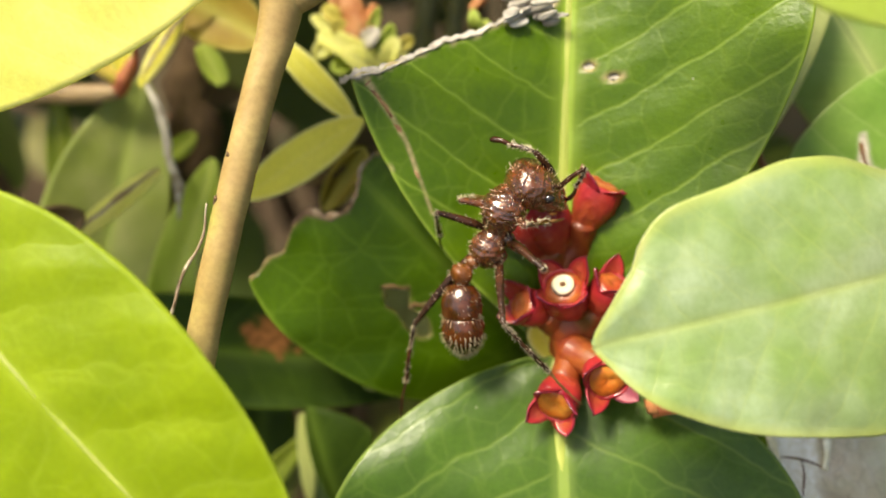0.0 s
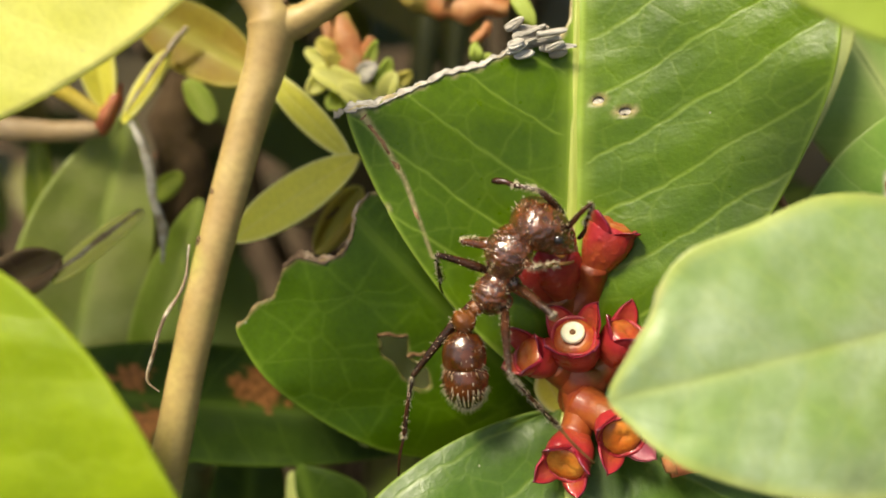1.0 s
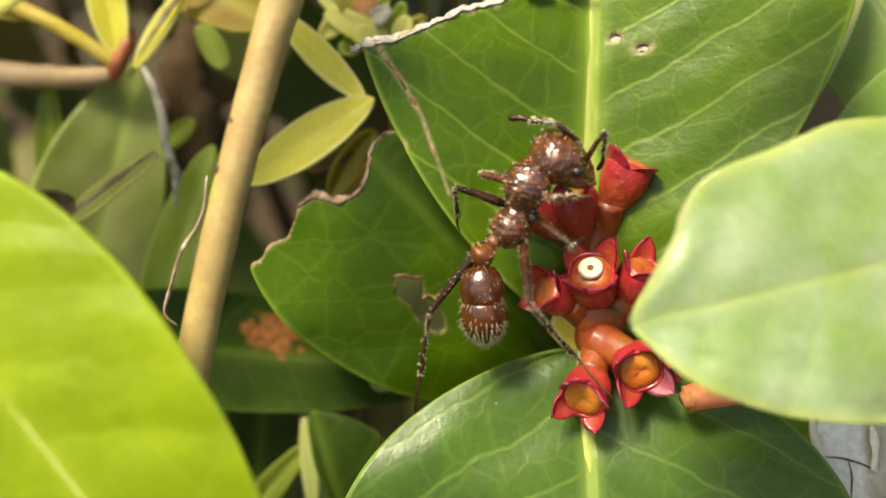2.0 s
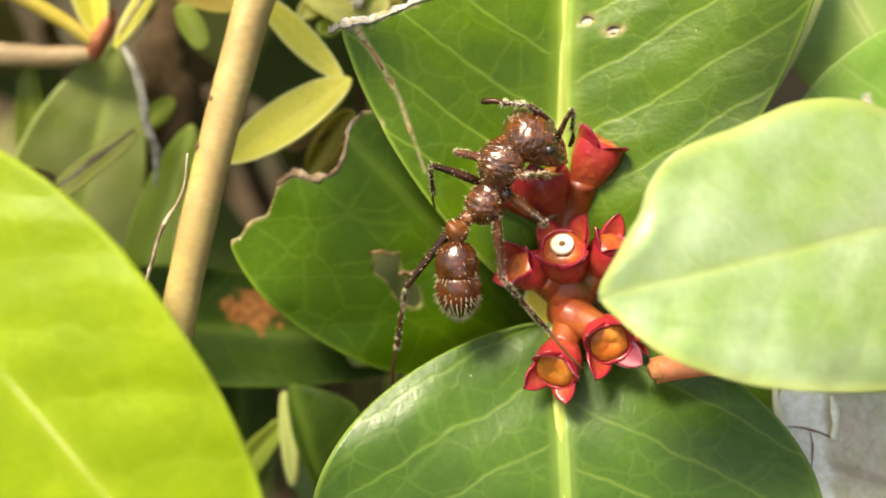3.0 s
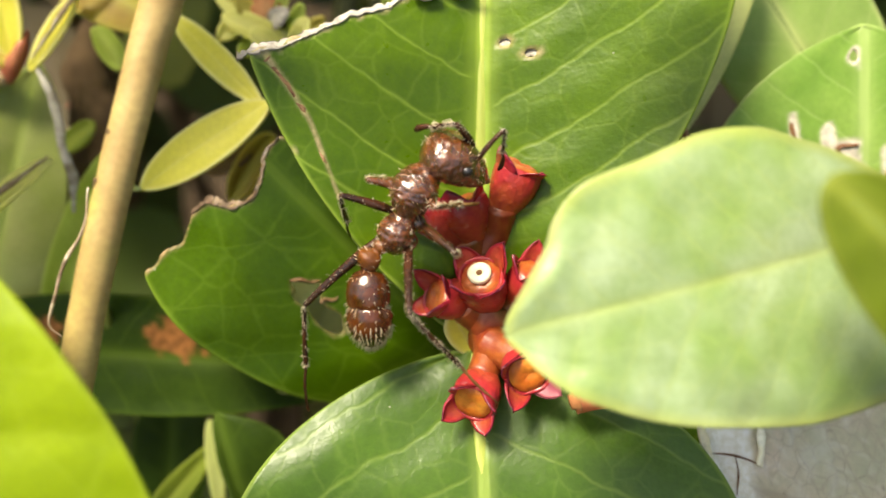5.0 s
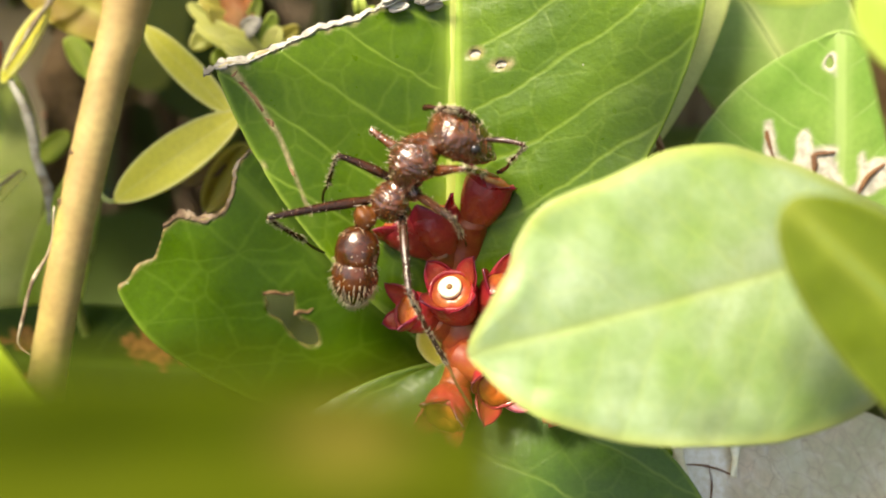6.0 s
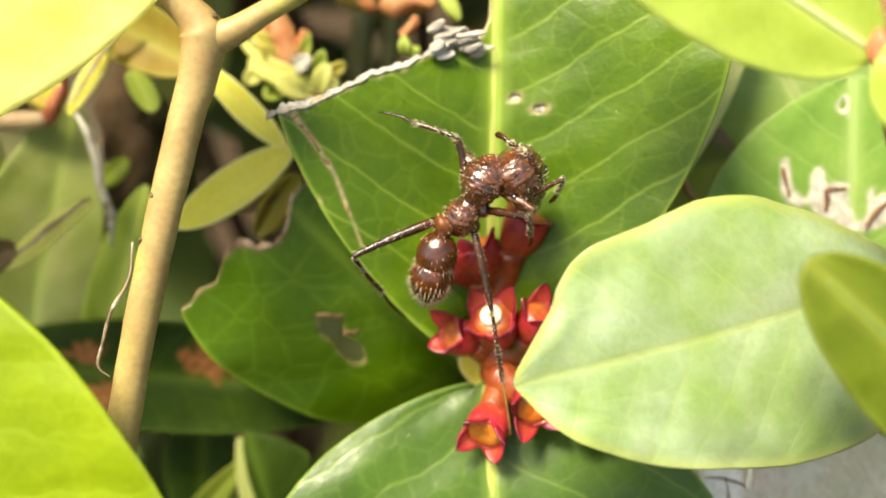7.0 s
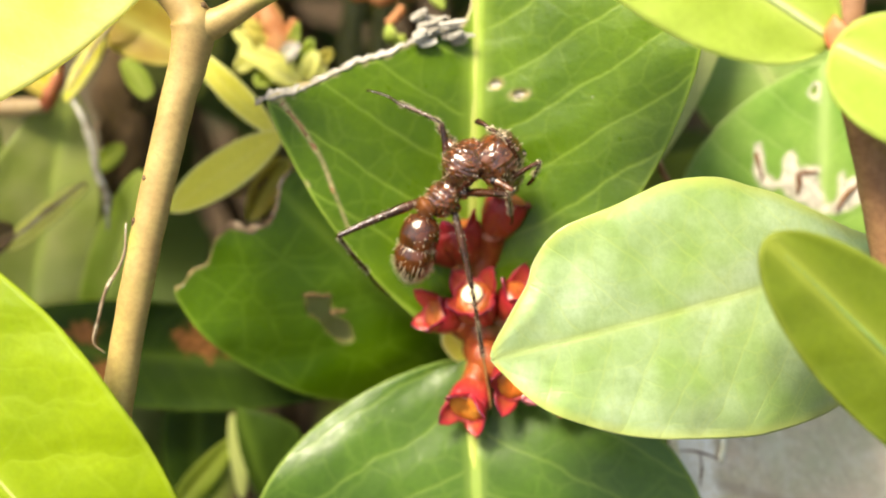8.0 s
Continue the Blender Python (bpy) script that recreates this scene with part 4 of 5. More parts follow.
part("dried_edge", tube([(-15.82, 16.01, -8.60), (-16.95, 14.50, -8.40), (-18.07, 12.79, -8.20), (-19.52, 10.78, -8.20)], [0.12, 0.2, 0.14, 0.05], 7, 40, 0.9), DRY_TAN, bud, "brown dry margin")
leaf(bud, (-11.85, 13.19, -10.00), (-19.41, 17.47, -10.00), 2.21, LEAF_AMBER, 0.5, 0.5, fold=0.1, label="amber-green ageing leaf", seed=21)
leaf(bud, (-14.70, 10.33, -10.00), (-15.93, 12.69, -9.00), 0.77, LEAF_FRESH, 0.4, 0.4, fold=-0.5, nu=16, nv=20, label="small curled green leaf", seed=22)
leaf(bud, (-19.25, 5.51, -12.00), (-16.91, 7.09, -11.00), 0.73, LEAF_OLIVE, 0.5, 0.5, nu=14, nv=18, label="small green leaf tip", seed=23)
part("twig", tube([(-18.09, 15.12, -17.00), (-19.00, 10.58, -16.00), (-18.21, 7.05, -16.00), (-20.28, 2.37, -17.00), (-22.24, -1.27, -20.00)], [1.2, 1.6, 1.8, 1.6, 1.4], 10, 40, 0.35), BARK_DARK, bud, "dark rough twig")
part("twig", tube([(-19.87, 8.87, -15.00), (-19.29, 7.71, -15.00), (-19.48, 6.55, -15.00)], [0.3, 0.5, 0.3], 8, 12, 0.3), BUD_RED, bud, "small orange shoot")

# spotted leaf low behind the stem
low = thing("spotted_leaf_shoot", (-27.13, -6.01, -13.00), "shade-darkened green leaf with orange-brown disease spots", "plant")
SPOTS = [((-11.61, -6.49, -9.00), 1.5, 1.15, 1.0), ((-19.63, -8.87, -9.50), 1.6, 0.9, 2.0), ((-20.05, -5.87, -10.00), 1.0, 0.75, 3.0)]


def spot_dry(p):
    return min(1.0, max(0.0, max((1.15 - blot(p, c, rx, ry, 0.8, s)) * 5 for c, rx, ry, s in SPOTS)))


leaf(low, (-27.88, -6.68, -12.00), (0.92, -8.53, -9.00), 3.79, LEAF_SPOTTED, 0.5, 0.6, bow=0.5, fold=0.05, nu=60, nv=110, dry=spot_dry, label="shade-darkened leaf with orange-brown spots", seed=24)
part("stem", tube([(-27.88, -6.68, -12.00), (-32.89, -7.63, -14.00), *to_ground((-34.32, -10.23, -16.00))], [0.4, 0.5, 0.8, 1.0, 1.3], 8, 30), GREEN_STALK, low)

little = thing("seedling", (-5.14, -18.58, -10.00), "small dark green leaves with pale folded margins", "plant")
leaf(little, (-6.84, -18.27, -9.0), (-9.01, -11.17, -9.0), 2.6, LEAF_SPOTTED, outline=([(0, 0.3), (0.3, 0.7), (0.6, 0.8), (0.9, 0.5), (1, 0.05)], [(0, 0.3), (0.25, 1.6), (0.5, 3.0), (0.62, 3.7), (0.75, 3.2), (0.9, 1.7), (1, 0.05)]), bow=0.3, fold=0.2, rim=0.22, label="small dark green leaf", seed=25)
leaf(little, (-9.11, -17.64, -9.6), (-9.58, -11.7, -9.4), 0.5, LEAF_EDGE, 0.5, 0.5, fold=0.3, nu=14, nv=24, label="pale folded margin of a leaf", seed=26)
leaf(little, (-15.03, -19.80, -11.00), (-9.42, -13.29, -10.00), 0.93, LEAF_OLIVE, 0.5, 0.6, fold=0.3, nu=14, nv=24, label="narrow olive leaf", seed=27)
leaf(little, (-14.73, -21.06, -18.00), (-13.51, -10.23, -16.00), 2.75, LEAF_SPOTTED, 0.5, 0.5, label="leaf with shade in its dark colour", seed=28)
part("stem", tube([(-5.14, -17.51, -10.00), (-5.14, -18.58, -10.00), *to_ground((-5.31, -20.30, -12.00))], [0.4, 0.5, 0.7, 0.9, 1.2], 8, 30), GREEN_STALK, little)

# orange buds above the torn leaf
crown = thing("orange_bud_cluster", (-4.57, 11.78, -12.00), "orange flower buds among yellow-green bracts", "flower")
part("stem", tube([(-3.52, 10.47, -13.00), (-4.02, 6.94, -15.00), *to_ground((-4.21, 4.43, -18.00))], [0.5, 0.6, 0.8, 1.1, 1.4], 8, 30), GREEN_STALK, crown)
for pts, r in (
    ([(-5.46, 12.79, -9.0), (-5.61, 13.87, -9.0), (-5.94, 15.14, -9.0), (-6.26, 16.75, -9.0)], 0.75),
    ([(-4.9, 13.07, -9.0), (-4.72, 14.22, -9.0), (-4.42, 15.23, -8.6)], 0.45),
    ([(-6.88, 14.04, -10.0), (-7.14, 15.14, -10.0), (-7.47, 16.6, -10.0)], 0.5),
    ([(1.76, 14.7, -8.0), (2.42, 15.18, -8.0), (2.79, 15.92, -8.0)], 0.35),
    ([(-3.20, 18.30, -9.0), (-0.80, 17.65, -8.7), (1.60, 17.15, -8.4), (4.05, 16.85, -8.2)], 1.0),
    ([(0.15, 18.90, -9.2), (-2.05, 19.20, -9.2), (-4.96, 20.00, -9.2)], 0.6),
):
    part("flower_bud", tube(pts, [r * 0.6, r, r, r * 0.55], 12, 24, 0.6, 0.7), BUD_PEACH, crown, "orange flower bud")
for k, (b0, t0, w, kind_of) in enumerate((
    ((-4.03, 11.5, -9.0), (-8.11, 13.36, -9.0), 0.55, 0),
    ((-3.92, 11.39, -9.0), (-8.51, 14.56, -9.0), 0.5, 0),
    ((-3.78, 11.25, -9.0), (-2.93, 12.96, -8.4), 0.42, 0),
    ((-4.21, 11.54, -9.0), (-3.27, 13.83, -8.4), 0.3, 1),
    ((-4.41, 11.11, -9.0), (-6.36, 12.22, -8.4), 0.5, 0),
    ((-4.04, 11.03, -9.0), (-5.59, 11.35, -8.4), 0.35, 2),
    ((-3.48, 11.32, -9.0), (-2.4, 11.91, -8.6), 0.35, 0),
    ((-5.46, 12.61, -9.0), (-7.14, 14.16, -8.4), 0.4, 2),
    ((-5.28, 12.71, -9.0), (-4.05, 13.38, -8.2), 0.4, 3),
    ((-5.09, 12.78, -9.0), (-4.09, 14.87, -8.2), 0.26, 1),
    ((-6.83, 13.25, -9.6), (-8.46, 11.95, -9.2), 0.4, 0),
    ((-5.74, 12.13, -9.5), (-7.2, 11.02, -9.2), 0.45, 1),
    ((2.03, 13.56, -8.0), (1.99, 14.56, -7.6), 0.25, 1),
    ((2.03, 13.56, -8.0), (2.91, 13.7, -7.6), 0.22, 1),
    ((-6.41, 13.94, -9.4), (-7.8, 15.19, -9.2), 0.4, 2),
    ((-3.51, 12.09, -9.4), (-2.01, 13.16, -9.4), 0.3, 2),
    ((4.23, 17.83, -8.0), (5.49, 15.6, -7.6), 0.32, 1),
    ((1.63, 18.39, -8.0), (-0.16, 17.4, -7.4), 0.3, 1),
)):
    leaf(crown, b0, t0, w * 1.45, (LEAF_LIME, LEAF_FRESH, LEAF_AMBER, DRY)[kind_of], 0.5, 0.5, bow=0.25 - 0.5 * (k % 2), fold=0.25, ripple=0.2, twist=15 * (k % 3 - 1), nu=10, nv=18, name="bract", seed=30 + k)
for k, x in enumerate((650, 735, 790)):
    part("stem", tube([(-1.06, 24.62, -24.00), (-1.94, 17.58, -24.00), (-2.44, 10.83, -26.00), *to_ground((-2.57, 6.64, -30.00))] if k == 0 else [vec(*(-3.60, 23.96, -22.00)) + vec(k * 2.6, 0, -k), vec(*(-4.03, 16.25, -22.00)) + vec(k * 2.2, 0, -k), vec(*(-4.19, 9.79, -25.00)) + vec(k * 2, 0, 0), vec(*(-4.70, 0.98, -34.00)) + vec(k * 2, 0, 0)], [0.8, 0.9, 1.0, 1.1], 10, 30, 0.1), OLIVE_STALK, crown, "dull green stem in shade")
leaf(crown, (-7.86, 2.09, -9.00), (-4.93, 5.87, -7.50), 0.97, LEAF_AMBER, 0.5, 0.4, fold=0.3, ripple=0.5, label="brown-edged yellowing leaf", seed=41)
leaf(crown, (-9.27, 3.84, -9.00), (-6.35, 5.16, -8.00), 0.69, LEAF_BROWN, 0.5, 0.4, fold=0.3, ripple=0.7, nu=16, nv=20, label="shrivelled brown leaf", seed=42)

# leaves behind at the right
rear = thing("rear_leaf_shoot", (26.40, 0.72, -12.00), "green leaves behind, one riddled with bites", "plant")
PAPERY = [[(25.01, 6.39), (25.33, 6.39), (25.78, 4.65), (26.57, 3.76), (26.15, 3.53), (25.23, 4.1)], [(26.43, 3.77), (26.97, 4.46), (26.99, 5.6), (27.4, 5.87), (27.88, 4.89), (29.18, 4.7), (29.25, 3.27), (29.69, 2.43), (30.21, 2.49), (30.59, 3.18), (30.49, 4.23), (30.73, 4.51), (31.06, 3.88), (32.28, 4.28), (32.32, 2.81), (30.34, 1.86), (27.92, 2.8)]]
NICK = (28.86, 9.64, -5.0)


def bite_keep(p):
    return blot(p, NICK, 0.38, 0.5, 0.8, 2) > 0.6


def bite_dry(p):
    q = vec(p[0] + 0.25 * noise.noise((p[0] * 1.3, p[1] * 1.3, 3)), p[1] + 0.25 * noise.noise((p[0] * 1.3, p[1] * 1.3, 7)), 0)
    d = max(1.0 if inside(q, chain) else 1 - line_gap(q, chain + chain[:1])[0] / 0.2 for chain in PAPERY)
    return min(1.0, max(0.0, d, (1.3 - blot(p, NICK, 0.38, 0.5, 0.8, 2)) * 2))


leaf(rear, (29.48, -5.06, -6.00), (29.41, 11.44, -5.00), 9.32, LEAF_BITTEN, 0.6, 0.75, bow=0.4, fold=0.03, nu=110, nv=130, keep=bite_keep, dry=bite_dry, label="green leaf with pale papery bites", seed=43)
for pts in ([(27.83, 3.16, -4.8), (27.92, 3.92, -4.8), (27.98, 4.47, -4.8), (29.1, 4.6, -4.8)], [(30.31, 2.04, -4.8), (30.99, 3.18, -4.8), (31.95, 3.86, -4.8)], [(24.98, 6.31, -4.8), (25.27, 5.27, -4.8), (25.64, 4.09, -4.8)]):
    part("crack", tube(pts, [0.06, 0.2, 0.14, 0.07], 6, 30, 0.8, 0.5), DARKPIT, rear, "dark crack in the dried patch")
leaf(rear, (32.33, 3.20, -10.00), (22.31, 18.75, -9.00), 5.26, LEAF_DULL, 0.6, 0.5, bow=0.4, fold=0.06, rib=0.15, rib_mat=MIDRIB_GREEN, label="dark green leaf in shade", seed=44)
leaf(rear, (15.90, 2.93, -5.00), (22.88, 19.43, -4.50), 2.75, LEAF_EDGE, 0.6, 0.5, fold=0.02, label="pale grey-green leaf edge", seed=45)
leaf(rear, (22.77, -18.34, -5.00), (13.04, -6.44, -4.00), 3.37, LEAF_LOW, 0.6, 0.5, fold=0.05, rib=0.15, rib_mat=MIDRIB_GREEN, label="dull green leaf", seed=46)
part("stem", tube([(32.33, 3.20, -10.00), (29.60, -0.38, -11.00), (29.66, -5.13, -6.40), (25.67, -11.82, -12.00), *to_ground((27.33, -16.51, -16.00))], [0.4, 0.5, 0.5, 0.6, 0.8, 1.0, 1.4], 10, 40), GREEN_STALK, rear)
part("twig", tube([(17.98, 7.25, -4.00), (18.70, 5.84, -4.00), (19.15, 4.46, -4.00), (20.25, 3.49, -5.00)], [0.06, 0.16, 0.2, 0.15], 7, 24, 0.5), BARK_RED, rear, "dry brown twig")
part("twig", tube([(19.44, 4.13, -4.00), (18.73, 5.44, -3.80), (18.31, 5.70, -3.80)], [0.15, 0.12, 0.05], 7, 16, 0.5), BARK_RED, rear, "dry brown twig")

leaf(rear, (-5.06, -9.84, -9.00), (-0.66, -1.05, -8.00), 2.59, LEAF_EDGE, 0.6, 0.5, fold=0.04, label="pale leaf seen through the bitten hole", seed=48)
pale = thing("mottled_leaf", (36.16, -15.32, -4.00), "old mottled grey leaf with a white dry edge", "leaf")
PAPER = (21.95, -13.04, 0.00)


def paper_end(p):
    d = (PAPER[0] - p[0] + 0.5 * noise.noise((p[0], p[1] * 1.3, 2))) * 4
    streak = 1 - abs(noise.noise((p[0] * 0.8, p[1] * 0.8, 6))) * 9
    return min(1.0, max(0.0, d * 0.8, streak * 0.35))


old_blade = leaf(pale, (39.21, -19.50, -4.00), (18.53, -13.52, -1.00), 5.65, LEAF_MOTTLED, outline=([(0, 0.5), (0.3, 4.5), (0.6, 5.6), (0.9, 5.6), (0.97, 5.2), (1, 4.6)], [(0, 0.5), (0.3, 5.5), (0.6, 6.8), (0.85, 6.6), (0.95, 5.6), (1, 4.6)]), bow=0.3, roll=-22, ripple=0.5, nu=60, nv=80, dry=paper_end, seed=47)
for pts in ([(18.83, -9.57, 0.0), (19.04, -11.54, 0.0), (19.49, -13.06, 0.0), (19.79, -14.4, 0.0)], [(22.27, -10.68, 0.0), (22.42, -11.89, 0.0), (22.06, -13.04, 0.0)]):
    part("dried_edge", tube(laid(old_blade, smooth_path(pts, 14), 0.3), [0.12, 0.26, 0.2, 0.2], 8, 50, 0.7, 0.35), CREAM, pale, "white dry edge")
for pts in ([(19.4, -12.3, 0.0), (20.82, -12.47, 0.0), (22.09, -12.98, 0.0)], [(20.82, -12.47, 0.0), (20.88, -13.38, 0.0), (20.66, -14.41, 0.0)]):
    part("crack", tube(laid(old_blade, smooth_path(pts, 10), 0.3), [0.03, 0.08, 0.04], 5, 24, 1.0, 0.5), DARKPIT, pale, "thin brown crack")

# ---- the shrub's dark inside, with unseen leaves that block the sky ----
def inner_foliage():
    rng = random.Random(4)
    geos = []
    for k in range(2300):
        z = -rng.uniform(22, 95)
        if k < 420:
            c = vec(rng.uniform(-62, 62) * (50 - z) / 80, rng.uniform(-52, 48) * (50 - z) / 80, z)
        elif k > 1500:
            # Unseen leaves overhead, added to cut sky light from the recess.
            z = rng.uniform(-60, 10)
            c = vec(rng.uniform(-75, 75), rng.uniform(24, 85), z)
            if c[1] < 0.42 * (50 - z) + 12 or z > 0.84 * (c[1] - 13) - 12:
                continue
        else:
            # Unseen leaves all round the view, added to darken the recess.
            z = -rng.uniform(8, 110)
            c = vec(rng.uniform(-170, 170), rng.uniform(-110, 190), z)
            if abs(c[0]) < 30 + 0.6 * (-z) and -28 + 0.3 * z < c[1] < 26 + 0.45 * (-z):
                continue
        a = unit(vec(rng.uniform(-1, 1), rng.uniform(-0.6, 1), rng.uniform(-0.7, 0.7)))
        s = unit(np.cross(a, vec(rng.uniform(-0.6, 0.6), rng.uniform(-0.3, 0.9), 1)))
        n = np.cross(s, a)
        ln, w = rng.uniform(12, 24), rng.uniform(3.5, 6.5)
        verts, faces = [], []
        for j in range(9):
            v = j / 8
            ww = w * max(v, 0.01) ** 0.6 * max(1 - v, 0.01) ** 0.5 * 1.9
            for i in (-1, -0.5, 0, 0.5, 1):
                verts.append(c + a * ln * (v - 0.5) + s * ww * i + n * (0.16 * ww * abs(i) + 1.2 * math.sin(v * 3 + k)))
        for j in range(8):
            for i in range(4):
                faces.append((j * 5 + i, j * 5 + i + 1, j * 5 + i + 6, j * 5 + i + 5))
        geos.append((np.array(verts), faces))
    verts, faces = joined(*geos)
    m, t, b, link = nodes_of("inner_leaves")
    geo = t.nodes.new("ShaderNodeNewGeometry")
    rampn = t.nodes.new("ShaderNodeValToRGB")
    rampn.color_ramp.elements[0].color, rampn.color_ramp.elements[1].color = (0.07, 0.12, 0.018, 1), (0.17, 0.115, 0.05, 1)
    for pos, colr in ((0.4, (0.14, 0.20, 0.030)), (0.66, (0.28, 0.29, 0.05)), (0.82, (0.28, 0.17, 0.07))):
        e = rampn.color_ramp.elements.new(pos)
        e.color = (*colr, 1)
    link(geo.outputs["Random Per Island"], rampn.inputs[0])
    grain = noise_of(t, 300.0, 4.0, 0.6, coords(t))
    link(mixed(t, math_node(t, "MULTIPLY", grain, 0.6), rampn.outputs[0], (0.05, 0.06, 0.015)), b.inputs["Base Color"])
    b.inputs["Roughness"].default_value = 0.5
    bumped(t, b, grain, 0.4, 0.0005)
    ob = new("inner_foliage", mesh_of("inner_foliage", verts, faces, m))
    ob.matrix_basis = FRAME
    tagged(ob, "dense leaves inside the shrub, with unseen ones added to block the sky", "foliage", kind="stuff")
    rods = thing("inner_twigs", (0, -30, -70), "dark bare twigs inside the shrub", "twigs", kind="stuff")
    for k in range(26):
        x, z = rng.uniform(-55, 55), -rng.uniform(24, 80)
        p0 = vec(x, 60, z)
        pts = [p0 + vec(rng.uniform(-6, 6), -25 * j, -12 * j * 0.6) for j in range(5)]
        part("twig", tube(pts + to_ground(pts[-1])[1:], [0.7, 0.9, 1.1, 1.2, 1.5, 1.8], 8, 30, 0.2), BARK_DARK, rods)


inner_foliage()


# ---- a leaf that swings through close to the lens ----
swing = thing("swinging_leaf", (-8.0, -4.2, 36.0), "olive leaf, darkened for shade, swinging close by in the wind", "leaf")


def tan_patch(p):
    return min(0.6, max(0.0, 1.4 - blot(p, (5.39, -2.74, 36.0), 0.8, 0.45, 0.3, 2)))


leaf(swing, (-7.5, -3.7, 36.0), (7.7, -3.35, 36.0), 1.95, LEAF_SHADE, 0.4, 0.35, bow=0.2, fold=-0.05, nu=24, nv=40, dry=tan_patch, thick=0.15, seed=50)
part("petiole", tube([(-7.5, -3.7, 36.0), (-8.0, -4.2, 36.0), (-9.0, -8.0, 34.0), (-14.0, -18.0, 28.0)], [0.2, 0.25, 0.3, 0.4], 8, 20), GREEN_STALK, swing)


# ---- the ant ----
def loft(stations, seg=22, rough=0.03, freq=3.0, seed=0, steps=26):
    """A body along x from stations (x, z, half width, half height), closed at both ends."""
    st = np.array(stations, float)
    xs = np.linspace(0, 1, steps)
    cols = [np.interp(xs, np.linspace(0, 1, len(st)), st[:, k]) for k in range(4)]
    for k in (1, 2, 3):
        c = cols[k].copy()
        c[1:-1] = 0.25 * cols[k][:-2] + 0.5 * cols[k][1:-1] + 0.25 * cols[k][2:]
        cols[k] = c
    verts, faces = [], []
    for k in range(steps):
        for j in range(seg):
            an = 2 * math.pi * j / seg
            q = 1 + rough * noise.noise((cols[0][k] * freq + seed, math.cos(an) * freq * 0.8, math.sin(an) * freq * 0.8))
            verts.append((cols[0][k], cols[2][k] * q * math.cos(an), cols[1][k] + cols[3][k] * q * math.sin(an)))
    for k in range(steps - 1):
        for j in range(seg):
            faces.append((k * seg + j, k * seg + (j + 1) % seg, (k + 1) * seg + (j + 1) % seg, (k + 1) * seg + j))
    faces += [tuple(reversed(range(seg))), tuple(range((steps - 1) * seg, steps * seg))]
    return np.array(verts), faces


def dome(c, r, n=12):
    verts, faces = [], []
    for k in range(n + 1):
        for j in range(2 * n):
            a, b = math.pi * k / n, math.pi * j / n
            verts.append((c[0] + r[0] * math.sin(a) * math.cos(b), c[1] + r[1] * math.sin(a) * math.sin(b), c[2] + r[2] * math.cos(a)))
    for k in range(n):
        for j in range(2 * n):
            faces.append((k * 2 * n + j, k * 2 * n + (j + 1) % (2 * n), (k + 1) * 2 * n + (j + 1) % (2 * n), (k + 1) * 2 * n + j))
    return np.array(verts), faces


def bristles(geo, centre, count, length, seed, lean=(-0.4, 0, 0), pick=None, radius=0.02):
    """Fine hairs that stand on a body."""
    rng = random.Random(seed)
    verts = geo[0]
    out = []
    while len(out) < count:
        p = vec(*verts[rng.randrange(len(verts))])
        if pick and not pick(p):
            continue
        c = vec(*centre) if centre is not None else vec(p[0], 0, 0)
        d = unit(unit(p - c) + vec(*lean) + vec(rng.uniform(-0.3, 0.3), rng.uniform(-0.3, 0.3), rng.uniform(-0.3, 0.3)))
        s = unit(np.cross(d, vec(0.3, 0.5, 0.8)))
        r = np.cross(s, d)
        ln = length * rng.uniform(0.6, 1.2)
        base = [p - d * 0.03 + radius * (math.cos(x) * s + math.sin(x) * r) for x in (0, 2.09, 4.19)]
        out.append((np.array(base + [p + d * ln + 0.15 * ln * vec(*lean)]), [(0, 1, 3), (1, 2, 3), (2, 0, 3)]))
    return joined(*out)


def body_part(name, geo, mat, parent, label="", kind=""):
    ob = new(name, mesh_of(name, geo[0], geo[1], mat))
    ob.parent = parent
    return tagged(ob, label, kind=kind)


ant = tagged(new("ant"), "reddish-brown ant with pale bristles feeding on the flowers", "ant")
ant.empty_display_size = 0.001
THORAX = loft([(-2.44, -0.11, 0.32, 0.32), (-2.18, 0.0, 0.68, 0.64), (-1.77, 0.13, 0.92, 0.86), (-1.25, 0.19, 0.96, 0.9), (-0.78, 0.13, 0.79, 0.75), (-0.47, 0.04, 0.66, 0.64), (-0.1, 0.17, 0.81, 0.79), (0.31, 0.34, 1.02, 0.96), (0.73, 0.4, 1.16, 1.07), (1.2, 0.38, 1.2, 1.05), (1.61, 0.25, 1.09, 0.94), (2.03, 0.08, 0.86, 0.73), (2.44, -0.08, 0.49, 0.45)], 52, 0.11, 7.0, 1, 84)
part_thorax = body_part("thorax", THORAX, ANT, ant, "rough reddish-brown thorax")
body_part("bristles", bristles(THORAX, None, 130, 0.26, 1, (-0.1, 0, 0.2), lambda p: p[2] > -0.1, 0.013), HAIR, part_thorax, "short pale bristles", "stuff")
for y in (-1, 1):
    for x in (0.9, -0.45, -1.5):
        body_part("coxa", dome((x, 0.66 * y, -0.42), (0.42, 0.36, 0.46), 10), ANT, part_thorax)
    body_part("spine", loft([(0, 0, 0.16, 0.16), (0.2, 0, 0.1, 0.1), (0.4, 0, 0.02, 0.02)], 8, 0, 1, 0, 8), ANT, part_thorax).matrix_basis = pose(0.0008, 0.00095 * y, 0.0006, 0, -20, 70 * y)
